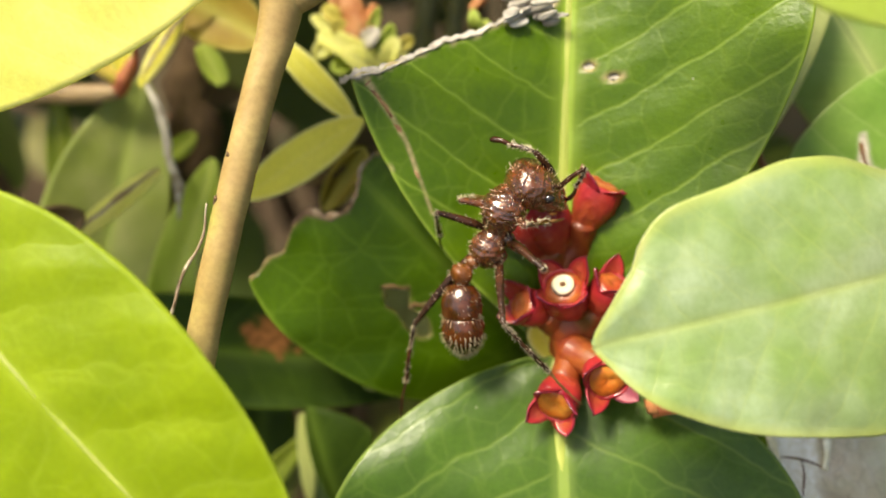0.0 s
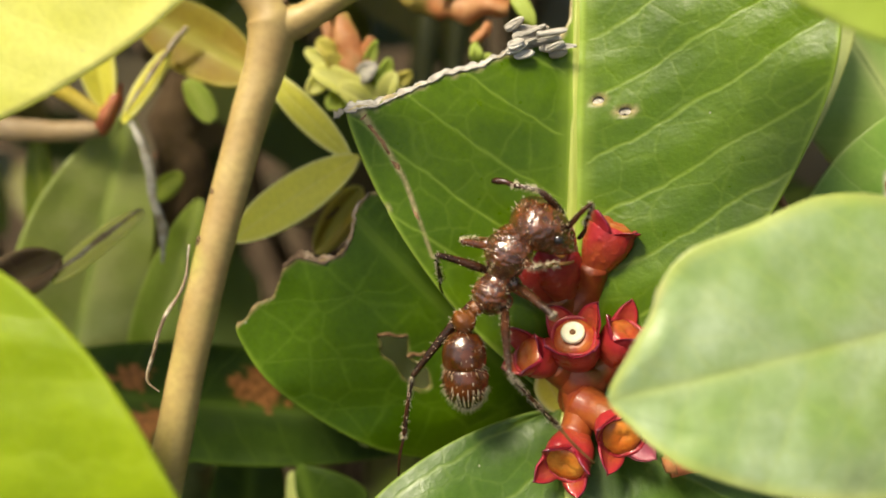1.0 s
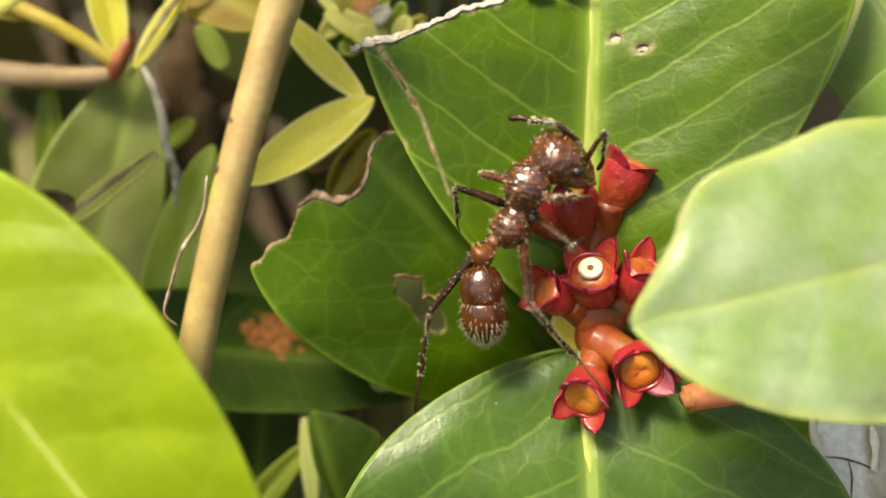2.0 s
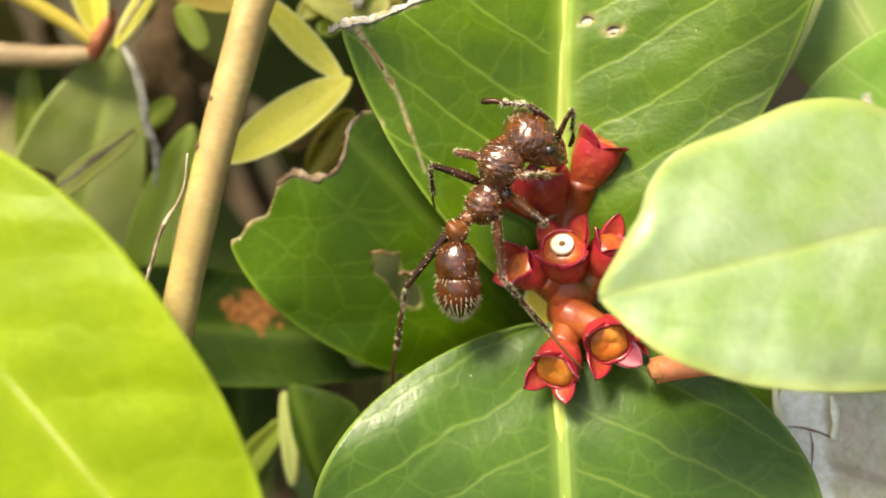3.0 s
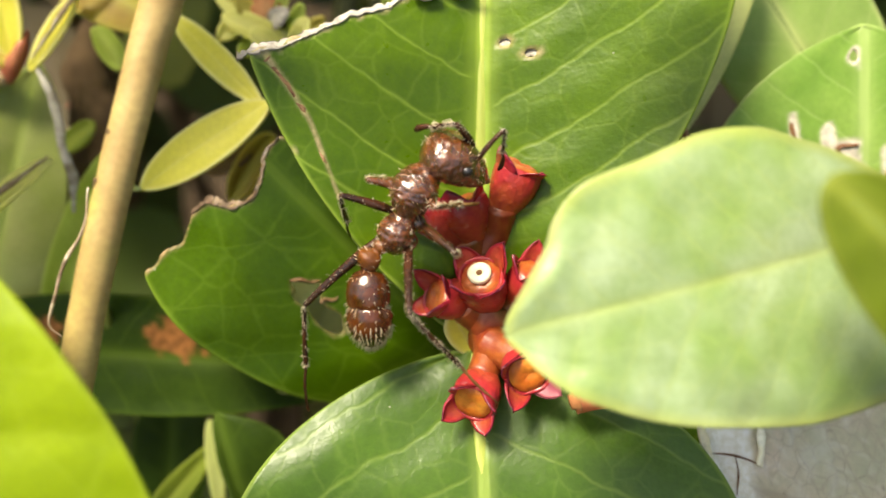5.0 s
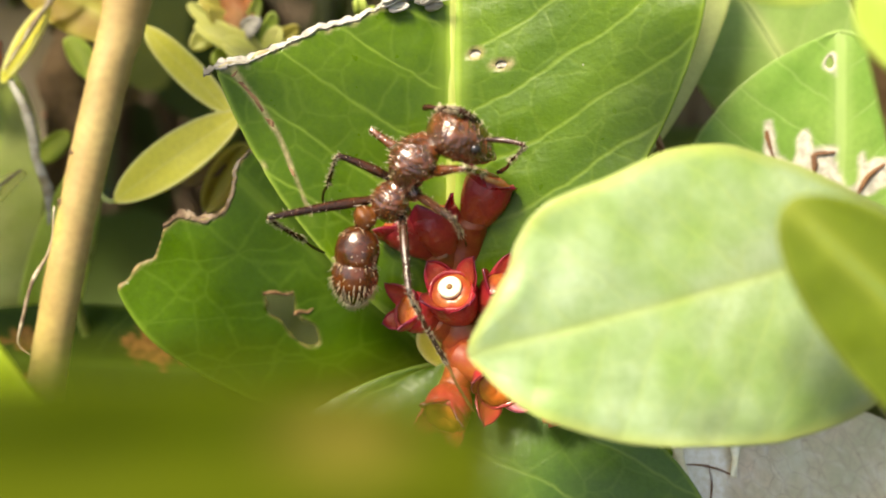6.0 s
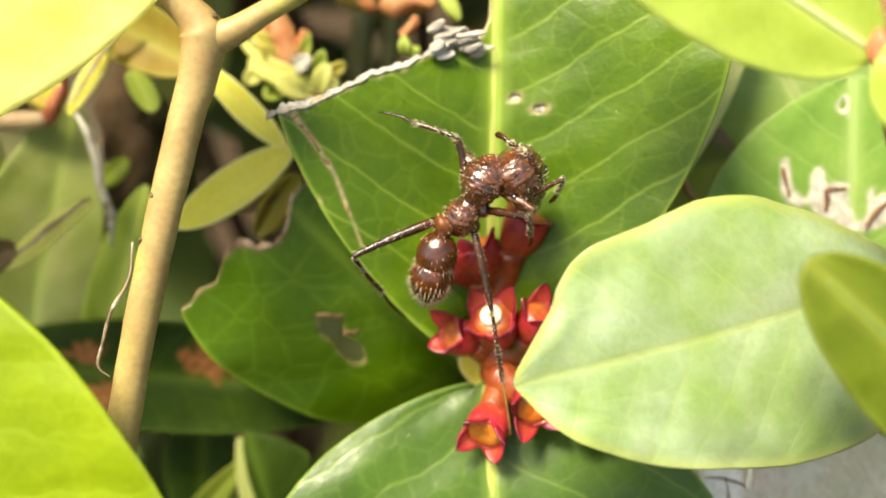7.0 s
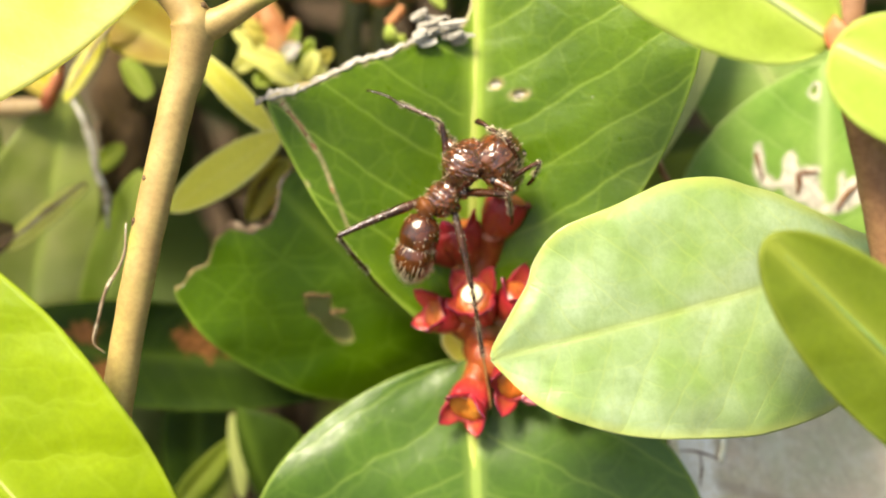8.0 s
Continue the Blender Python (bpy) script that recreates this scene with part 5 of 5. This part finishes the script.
HEAD = loft([(-1.7, 0.02, 0.55, 0.5), (-1.46, 0.11, 1.14, 0.94), (-1.01, 0.15, 1.43, 1.12), (-0.32, 0.15, 1.5, 1.21), (0.42, 0.06, 1.41, 1.1), (1.06, -0.11, 1.17, 0.87), (1.54, -0.22, 0.95, 0.63), (1.85, -0.29, 0.66, 0.34)], 52, 0.08, 7.5, 2, 72)
head = body_part("head", HEAD, ANT, ant, "rough reddish-brown head bent into the flowers")
body_part("bristles", bristles(HEAD, None, 110, 0.24, 2, (-0.2, 0, 0.1), lambda p: p[2] > -0.2, 0.013), HAIR, head, "short pale bristles", "stuff")
for y in (-1, 1):
    body_part("eye", dome((0.35, 1.24 * y, 0.40), (0.32, 0.24, 0.30)), EYE, head, "glossy black eye")
    jaw = [(1.3, 0.4 * y, -0.3), (1.7, 0.48 * y, -0.38), (2.05, 0.3 * y, -0.44), (2.2, 0.02 * y, -0.46)]
    body_part("mandible", tube(jaw, [0.24, 0.22, 0.15, 0.04], 10, 16, 0.0, 0.5), ANT_TAN, head, "toothed jaw")
PETIOLE = loft([(-0.8, 0.0, 0.25, 0.25), (-0.55, 0.1, 0.58, 0.54), (-0.15, 0.24, 0.68, 0.66), (0.15, 0.15, 0.52, 0.48), (0.36, 0.04, 0.27, 0.26), (0.6, 0.12, 0.4, 0.42), (0.85, 0.1, 0.38, 0.38), (1.2, 0.0, 0.2, 0.2)], 24, 0.08, 4, 3, 34)
petiole = body_part("petiole", PETIOLE, ANT_WAIST, ant, "knobbed orange-brown waist")
body_part("bristles", bristles(PETIOLE, None, 26, 0.25, 3, (0, 0, 0.2), lambda p: p[2] > 0), HAIR, petiole, "short pale bristles", "stuff")
G1 = loft([(0.00, 0.00, 0.21, 0.22), (-0.23, 0.02, 0.72, 0.69), (-0.68, 0.05, 1.04, 0.96), (-1.25, 0.06, 1.15, 1.08), (-1.77, 0.04, 1.11, 1.04), (-1.99, 0.02, 1.01, 0.96)], 28, 0.02, 2.2, 4, 26)
gaster = body_part("gaster", G1, ANT_SMOOTH, ant, "glossy brown abdomen, front ring")
G2 = loft([(-1.92, 0.02, 0.96, 0.91), (-2.05, 0.02, 1.09, 1.03), (-2.51, 0.00, 1.22, 1.12), (-3.08, -0.05, 1.15, 1.03), (-3.59, -0.12, 0.91, 0.78), (-3.99, -0.20, 0.53, 0.44), (-4.20, -0.24, 0.14, 0.12)], 28, 0.02, 2.2, 5, 28)
body_part("rear_ring", G2, ANT_SMOOTH, gaster, "glossy dark brown rear ring")
body_part("bristles", joined(bristles(G2, (-2.3, 0, 0), 330, 0.32, 5, (-0.35, 0, 0), lambda p: p[0] < -2.85), bristles(G2, None, 110, 0.3, 6, (-0.6, 0, 0)), bristles(G1, None, 70, 0.24, 7, (-0.5, 0, 0))), HAIR, gaster, "pale golden bristles", "stuff")


def segment(length, r0, r1, bend=0.0, swell=0.0):
    """A limb segment along +x."""
    pts = [(length * s, 0, bend * 4 * s * (1 - s)) for s in (0, 0.12, 0.35, 0.65, 0.9, 1.0)]
    return tube(pts, [r0 * 0.6, r0, r0 + swell, (r0 + r1) / 2 + swell * 0.5, r1 * 1.1, r1 * 0.9], 10, 26, 0.05)


JOINTED = {}


def limb(name, key, lengths, radii, mats, hairs, seed):
    """A limb of two joints: the first segment under the ant, the second and its foot under that."""
    upper = body_part(name, segment(lengths[0], radii[0], radii[1], 0.12, radii[0] * 0.25), mats[0], ant, "dark brown bristly " + name)
    shin = lengths[1] * 0.56
    low_geo = segment(shin, radii[1] * 0.8, radii[1] * 0.85, 0.05)
    lower = body_part("tibia" if name == "leg" else "funiculus", low_geo, mats[0], upper)
    foot = lengths[1] - shin
    thick = (0.55, 0.5, 0.42, 0.3) if name == "leg" else (0.8, 0.86, 0.95, 0.6)
    foot_geo = tube([(shin - 0.05, 0, 0), (shin + foot * 0.4, 0, 0.1), (shin + foot * 0.8, 0, 0.02), (lengths[1], 0, -0.08)], [radii[1] * q for q in thick], 10, 36, 0.45)
    toe = body_part("tarsus" if name == "leg" else "club", foot_geo, mats[1], upper)
    hair = bristles(low_geo, None, hairs * 2, 0.2, seed, (0.5, 0, 0), None, 0.019)
    fur = body_part("bristles", hair, HAIR, upper, "fine pale hairs", "stuff")
    body_part("bristles", bristles(segment(lengths[0], radii[0], radii[1], 0.12, radii[0] * 0.25), None, hairs, 0.18, seed + 9, (0.5, 0, 0), None, 0.014), HAIR, upper, "fine pale hairs", "stuff")
    JOINTED[key] = (upper, (lower, toe, fur), lengths)


for k, key in enumerate(("LF", "RF")):
    limb("leg", key, (2.3, 3.8), (0.24, 0.17), (ANT, ANT_TAN), 60, 20 + k)
for k, key in enumerate(("LM", "RM")):
    limb("leg", key, (3.2, 4.8), (0.21, 0.15), (ANT_LEG, ANT_LEG), 60, 30 + k)
limb("leg", "LH", (6.05, 6.3), (0.23, 0.16), (ANT_LEG, ANT_LEG), 70, 40)
limb("leg", "RH", (4.6, 7.4), (0.2, 0.15), (ANT_LEG, ANT_TAN), 110, 41)
for k, key in enumerate(("LA", "RA")):
    limb("antenna", key, (2.1, 2.5), ((0.17, 0.16), (0.12, 0.115))[k], (ANT_LEG, ANT_LEG), 50, 50 + k)

# Where each limb springs from: on the thorax for legs, on the head for antennae.
ROOTS = {"LF": (0.9, 0.75, -0.45), "RF": (0.9, -0.75, -0.45), "LM": (-0.5, 0.7, -0.45), "RM": (-0.4, -0.7, -0.45), "LH": (-1.5, 0.6, -0.35), "RH": (-1.5, -0.65, -0.35), "LA": (0.75, 0.35, 0.8), "RA": (0.9, -0.45, 0.6)}

# Time; thorax front and rear; head back and front; waist; abdomen front and end; how far the head leans.
BODY = [
    (0.0, (3.88, 2.50, 2.40), (2.66, -0.18, 2.00), (3.85, 3.62, 2.80), (6.70, 2.78, 1.60), (1.45, -1.32, 1.80), (1.22, -1.87, 1.80), (1.39, -5.76, 1.40), 1.3),
    (4.0, (3.88, 2.50, 2.40), (2.66, -0.18, 2.00), (3.85, 3.62, 2.80), (6.70, 2.78, 1.60), (1.45, -1.32, 1.80), (1.22, -1.87, 1.80), (1.39, -5.76, 1.40), 1.3),
    (4.7, (3.88, 2.50, 2.40), (2.66, -0.18, 2.00), (4.05, 4.02, 2.90), (6.85, 3.22, 1.80), (1.45, -1.32, 1.80), (1.22, -1.87, 1.80), (1.39, -5.76, 1.40), 1.3),
    (5.8, (4.82, 3.60, 2.60), (3.53, 1.61, 2.20), (5.57, 4.86, 3.00), (8.32, 4.19, 1.80), (2.21, 0.81, 2.00), (1.75, 0.27, 2.00), (1.21, -3.77, 1.60), 1.2),
    (6.2, (6.05, 5.21, 2.80), (4.66, 3.05, 2.40), (6.66, 6.66, 3.20), (9.57, 5.55, 2.00), (3.60, 2.31, 2.20), (3.12, 1.86, 2.20), (2.38, -2.28, 1.80), 1.2),
    (6.5, (6.36, 5.50, 3.00), (5.10, 3.21, 2.60), (6.78, 6.69, 3.20), (9.23, 4.86, 2.20), (3.95, 2.68, 2.50), (3.57, 2.01, 2.50), (2.31, -1.94, 1.80), 0.8),
    (7.1, (6.70, 5.59, 3.00), (5.36, 3.60, 2.60), (7.60, 6.73, 3.20), (9.30, 4.21, 2.20), (4.51, 3.13, 2.60), (4.23, 2.71, 2.60), (3.15, -1.46, 1.80), 0.5),
    (8.0, (6.70, 5.59, 3.00), (5.36, 3.60, 2.60), (7.60, 6.73, 3.20), (9.30, 4.21, 2.20), (4.51, 3.13, 2.60), (4.23, 2.71, 2.60), (3.15, -1.46, 1.80), 0.5),
]
# For each limb and time: where its knee points and where its foot stands.
STEPS = {
    "LF": [((1.12, 2.71, 1.50), (2.53, 2.75, -1.00)), ((1.12, 2.71, 1.50), (2.53, 2.75, -1.00)), ((1.12, 2.71, 1.50), (2.53, 2.75, -1.00)), ((2.91, 4.68, 1.50), (4.03, 4.65, -1.00)), ((4.48, 6.22, 1.50), (5.54, 5.29, -1.50)), ((5.04, 6.62, 2.00), (6.30, 6.20, -1.50)), ((5.42, 6.88, 2.00), (6.75, 6.02, -1.50)), ((5.42, 6.88, 2.00), (6.75, 6.02, -1.50))],
    "RF": [((4.94, 1.38, 3.50), (6.88, 1.52, 1.50)), ((4.94, 1.38, 3.50), (6.88, 1.52, 1.50)), ((4.94, 1.38, 3.50), (6.88, 1.52, 1.50)), ((6.40, 2.77, 4.00), (8.29, 2.32, 1.20)), ((10.07, 4.71, 4.00), (10.30, 4.25, 0.50)), ((7.75, 3.51, 4.50), (8.97, 1.73, 0.50)), ((8.05, 4.23, 2.50), (8.39, 3.42, 0.20)), ((8.05, 4.23, 2.50), (8.39, 3.42, 0.20))],
    "LM": [((-0.73, 1.47, 1.80), (0.17, -0.39, -1.50)), ((-0.73, 1.47, 1.80), (0.17, -0.39, -1.50)), ((-0.73, 1.47, 1.80), (0.17, -0.39, -1.50)), ((0.13, 3.03, 2.00), (0.20, 0.78, -1.50)), ((2.75, 5.62, 2.50), (0.40, 3.95, -1.00)), ((3.52, 6.14, 3.00), (2.06, 4.18, -1.00)), ((4.68, 6.41, 2.00), (1.04, 9.73, 1.20)), ((4.68, 6.41, 2.00), (1.04, 9.73, 1.20))],
    "RM": [((4.80, -0.37, 3.50), (5.74, -1.12, -0.50)), ((4.80, -0.37, 3.50), (5.74, -1.12, -0.50)), ((4.80, -0.37, 3.50), (5.74, -1.12, -0.50)), ((5.69, 1.06, 4.00), (7.03, -0.15, 0.00)), ((6.95, 2.58, 4.00), (8.22, -0.39, 0.50)), ((6.18, 3.21, 4.00), (6.79, 0.76, 0.00)), ((9.15, 3.50, 5.00), (9.20, 1.84, 0.60)), ((9.15, 3.50, 5.00), (9.20, 1.84, 0.60))],
    "LH": [((-1.92, -5.09, -0.20), (-2.37, -10.49, -1.60)), ((-1.92, -5.09, -0.20), (-2.37, -10.49, -1.60)), ((-1.92, -5.09, -0.20), (-2.37, -10.49, -1.60)), ((-1.36, 0.83, 3.50), (-0.27, -1.00, -1.50)), ((-0.44, 2.59, 3.50), (1.04, -0.73, -1.50)), ((-0.47, 2.82, 4.00), (1.71, -2.49, -1.50)), ((0.27, 3.99, 4.20), (1.89, -2.49, -1.50)), ((0.27, 3.99, 4.20), (1.89, -2.49, -1.50))],
    "RH": [((4.14, -4.39, 4.50), (7.78, -8.65, 1.80)), ((4.14, -4.39, 4.50), (7.78, -8.65, 1.80)), ((4.14, -4.39, 4.50), (7.78, -8.65, 1.80)), ((3.53, -1.67, 4.50), (7.46, -8.69, 1.80)), ((5.36, -0.02, 4.50), (8.43, -8.33, 1.80)), ((5.61, 0.01, 4.50), (7.72, -8.74, 1.80)), ((6.74, 0.15, 4.50), (7.84, -8.69, 1.80)), ((6.74, 0.15, 4.50), (7.84, -8.69, 1.80))],
    "LA": [((5.07, 5.25, 3.60), (2.83, 5.79, 2.60)), ((4.86, 4.84, 3.60), (2.48, 4.95, 2.60)), ((5.90, 5.16, 3.60), (3.21, 5.20, 2.60)), ((7.14, 5.61, 3.50), (5.51, 6.51, 2.50)), ((7.89, 7.12, 3.50), (5.80, 7.06, 2.50)), ((7.68, 7.02, 4.00), (5.88, 7.62, 2.50)), ((8.25, 7.27, 4.00), (7.17, 7.91, 2.50)), ((8.25, 7.27, 4.00), (7.11, 7.79, 2.50))],
    "RA": [((6.68, 4.13, 3.60), (6.98, 2.52, 2.00)), ((6.37, 4.13, 3.60), (7.08, 2.98, 2.00)), ((6.86, 4.74, 3.60), (7.48, 3.46, 2.00)), ((8.88, 4.40, 3.00), (8.06, 2.31, 1.60)), ((9.53, 6.45, 4.00), (10.44, 4.95, 2.00)), ((9.65, 5.67, 4.00), (10.43, 4.44, 2.00)), ((10.24, 5.32, 4.00), (10.09, 4.20, 2.00)), ((10.24, 5.32, 4.00), (10.09, 4.20, 2.00))],
}


def facing(origin, ahead, lean, push=0.0):
    """A pose, in plant millimetres, with x ahead and z leaning from the viewer's side to the ant's left."""
    f = unit(ahead)
    up = unit(vec(-f[1] * lean, f[0] * lean, 1.0))
    up = unit(up - f * (up @ f))
    left = np.cross(up, f)
    m = Matrix.Identity(4)
    o = vec(*origin) + f * push
    for k in range(3):
        m[k][0], m[k][1], m[k][2], m[k][3] = f[k], left[k], up[k], o[k]
    return m


def metres(m):
    n = m.copy()
    n.translation = m.translation * MM
    return n


def bent(hip, hint, foot, l1, l2):
    """The knee of a limb of two fixed lengths between hip and foot, towards the hint."""
    hip, hint, foot = vec(*hip), vec(*hint), vec(*foot)
    d = np.linalg.norm(foot - hip)
    u = unit(foot - hip)
    d = min(max(d, abs(l1 - l2) + 0.05), (l1 + l2) * 0.995)
    foot = hip + u * d
    a = (l1 * l1 - l2 * l2 + d * d) / (2 * d)
    w = hint - hip
    w = unit(w - u * (w @ u) + vec(0, 0, 1e-4))
    return hip + u * a + w * math.sqrt(max(l1 * l1 - a * a, 0.0)), foot


def along_limb(start, end, plane):
    """A pose with x from start to end, z towards the outside of the bend."""
    x = unit(vec(*end) - vec(*start))
    z = unit(plane - x * (plane @ x))
    y = np.cross(z, x)
    m = Matrix.Identity(4)
    for k in range(3):
        m[k][0], m[k][1], m[k][2], m[k][3] = x[k], y[k], z[k], start[k]
    return m


def motions():
    rows = {name: [] for name in ("ant", "head", "petiole", "gaster")}
    limbs = {key: ([], []) for key in JOINTED}
    for n, (t, front, rear_, hback, hfront, waist, gfront, gend, lean) in enumerate(BODY):
        front, rear_ = vec(*front), vec(*rear_)
        body = facing((front + rear_) / 2, front - rear_, 0.5)
        inv = body.inverted()
        hm = facing((vec(*hback) + vec(*hfront)) / 2, vec(*hfront) - vec(*hback), lean)
        pm = facing(waist, rear_ - vec(*gfront), 0.4)
        gm = facing(gfront, vec(*gfront) - vec(*gend), 0.15)
        rows["ant"].append((t, FRAME @ metres(body)))
        for name, m in (("head", hm), ("petiole", pm), ("gaster", gm)):
            rows[name].append((t, metres(inv @ m)))
        for key, (upper, lower, (l1, l2)) in JOINTED.items():
            hip = (hm if key[1] == "A" else body) @ Vector(ROOTS[key])
            hint, foot = STEPS[key][n]
            knee, foot = bent(hip, hint, foot, l1, l2)
            outside = knee - (vec(*hip) + foot) / 2 + vec(0, 0, 0.01)
            m1, m2 = along_limb(vec(*hip), knee, outside), along_limb(knee, foot, outside)
            limbs[key][0].append((t, metres(inv @ m1)))
            limbs[key][1].append((t, metres(m1.inverted() @ m2)))
    walk(ant, rows["ant"])
    walk(head, rows["head"])
    walk(petiole, rows["petiole"])
    walk(gaster, rows["gaster"])
    for key, (upper, lower, _) in JOINTED.items():
        walk(upper, limbs[key][0])
        for piece in lower:
            walk(piece, limbs[key][1])
    # Two leaves on the forked stem sway about their stalks.
    for ob, foot, sway in (
        (young, (-25.84, 2.44, 10.00), ((0, 1), (0.5, -3), (1, -6.5), (1.5, -6), (2, -3.5), (2.2, -3), (3.3, -1.5), (4, 0.8), (4.5, -1), (4.7, -1), (6.5, 0), (7, -3), (7.5, -1.2), (8, -2.2))),
        (lime, (-32.83, 9.38, 6.00), ((0, -1), (0.5, 3.5), (1, 2.2), (1.5, 5.5), (2, 11), (2.2, 12), (3.3, 12), (4.7, 12), (5.8, 11), (6.2, 6), (6.5, 0), (7.2, 0), (8, 0))),
    ):
        pin = Vector(vec(*foot) - ORIGIN[ob]) * MM
        walk(ob, [(t, Matrix.Translation(pin) @ pose(0, 0, 0, 0, 0, turn) @ Matrix.Translation(-pin)) for t, turn in sway])
    rest = swing.matrix_basis.copy()
    walk(swing, [(t, rest @ Matrix.Translation((x * MM, y * MM, 0)) @ pose(0, 0, 0, 0, 0, r)) for t, x, y, r in ((0.0, -4, -7, 0), (4.7, -4, -7, 0), (5.3, -1, -1.8, 3), (5.8, 0.0, 0.0, 0), (5.9, -0.25, 0.83, 0), (6.0, -0.49, 1.69, 0), (6.1, -1.45, 2.17, 0), (6.2, -2.42, 2.0, 0), (6.35, -2.5, -3.0, -4), (6.8, -4, -7, -4), (8.0, -4, -7, -4))])


motions()
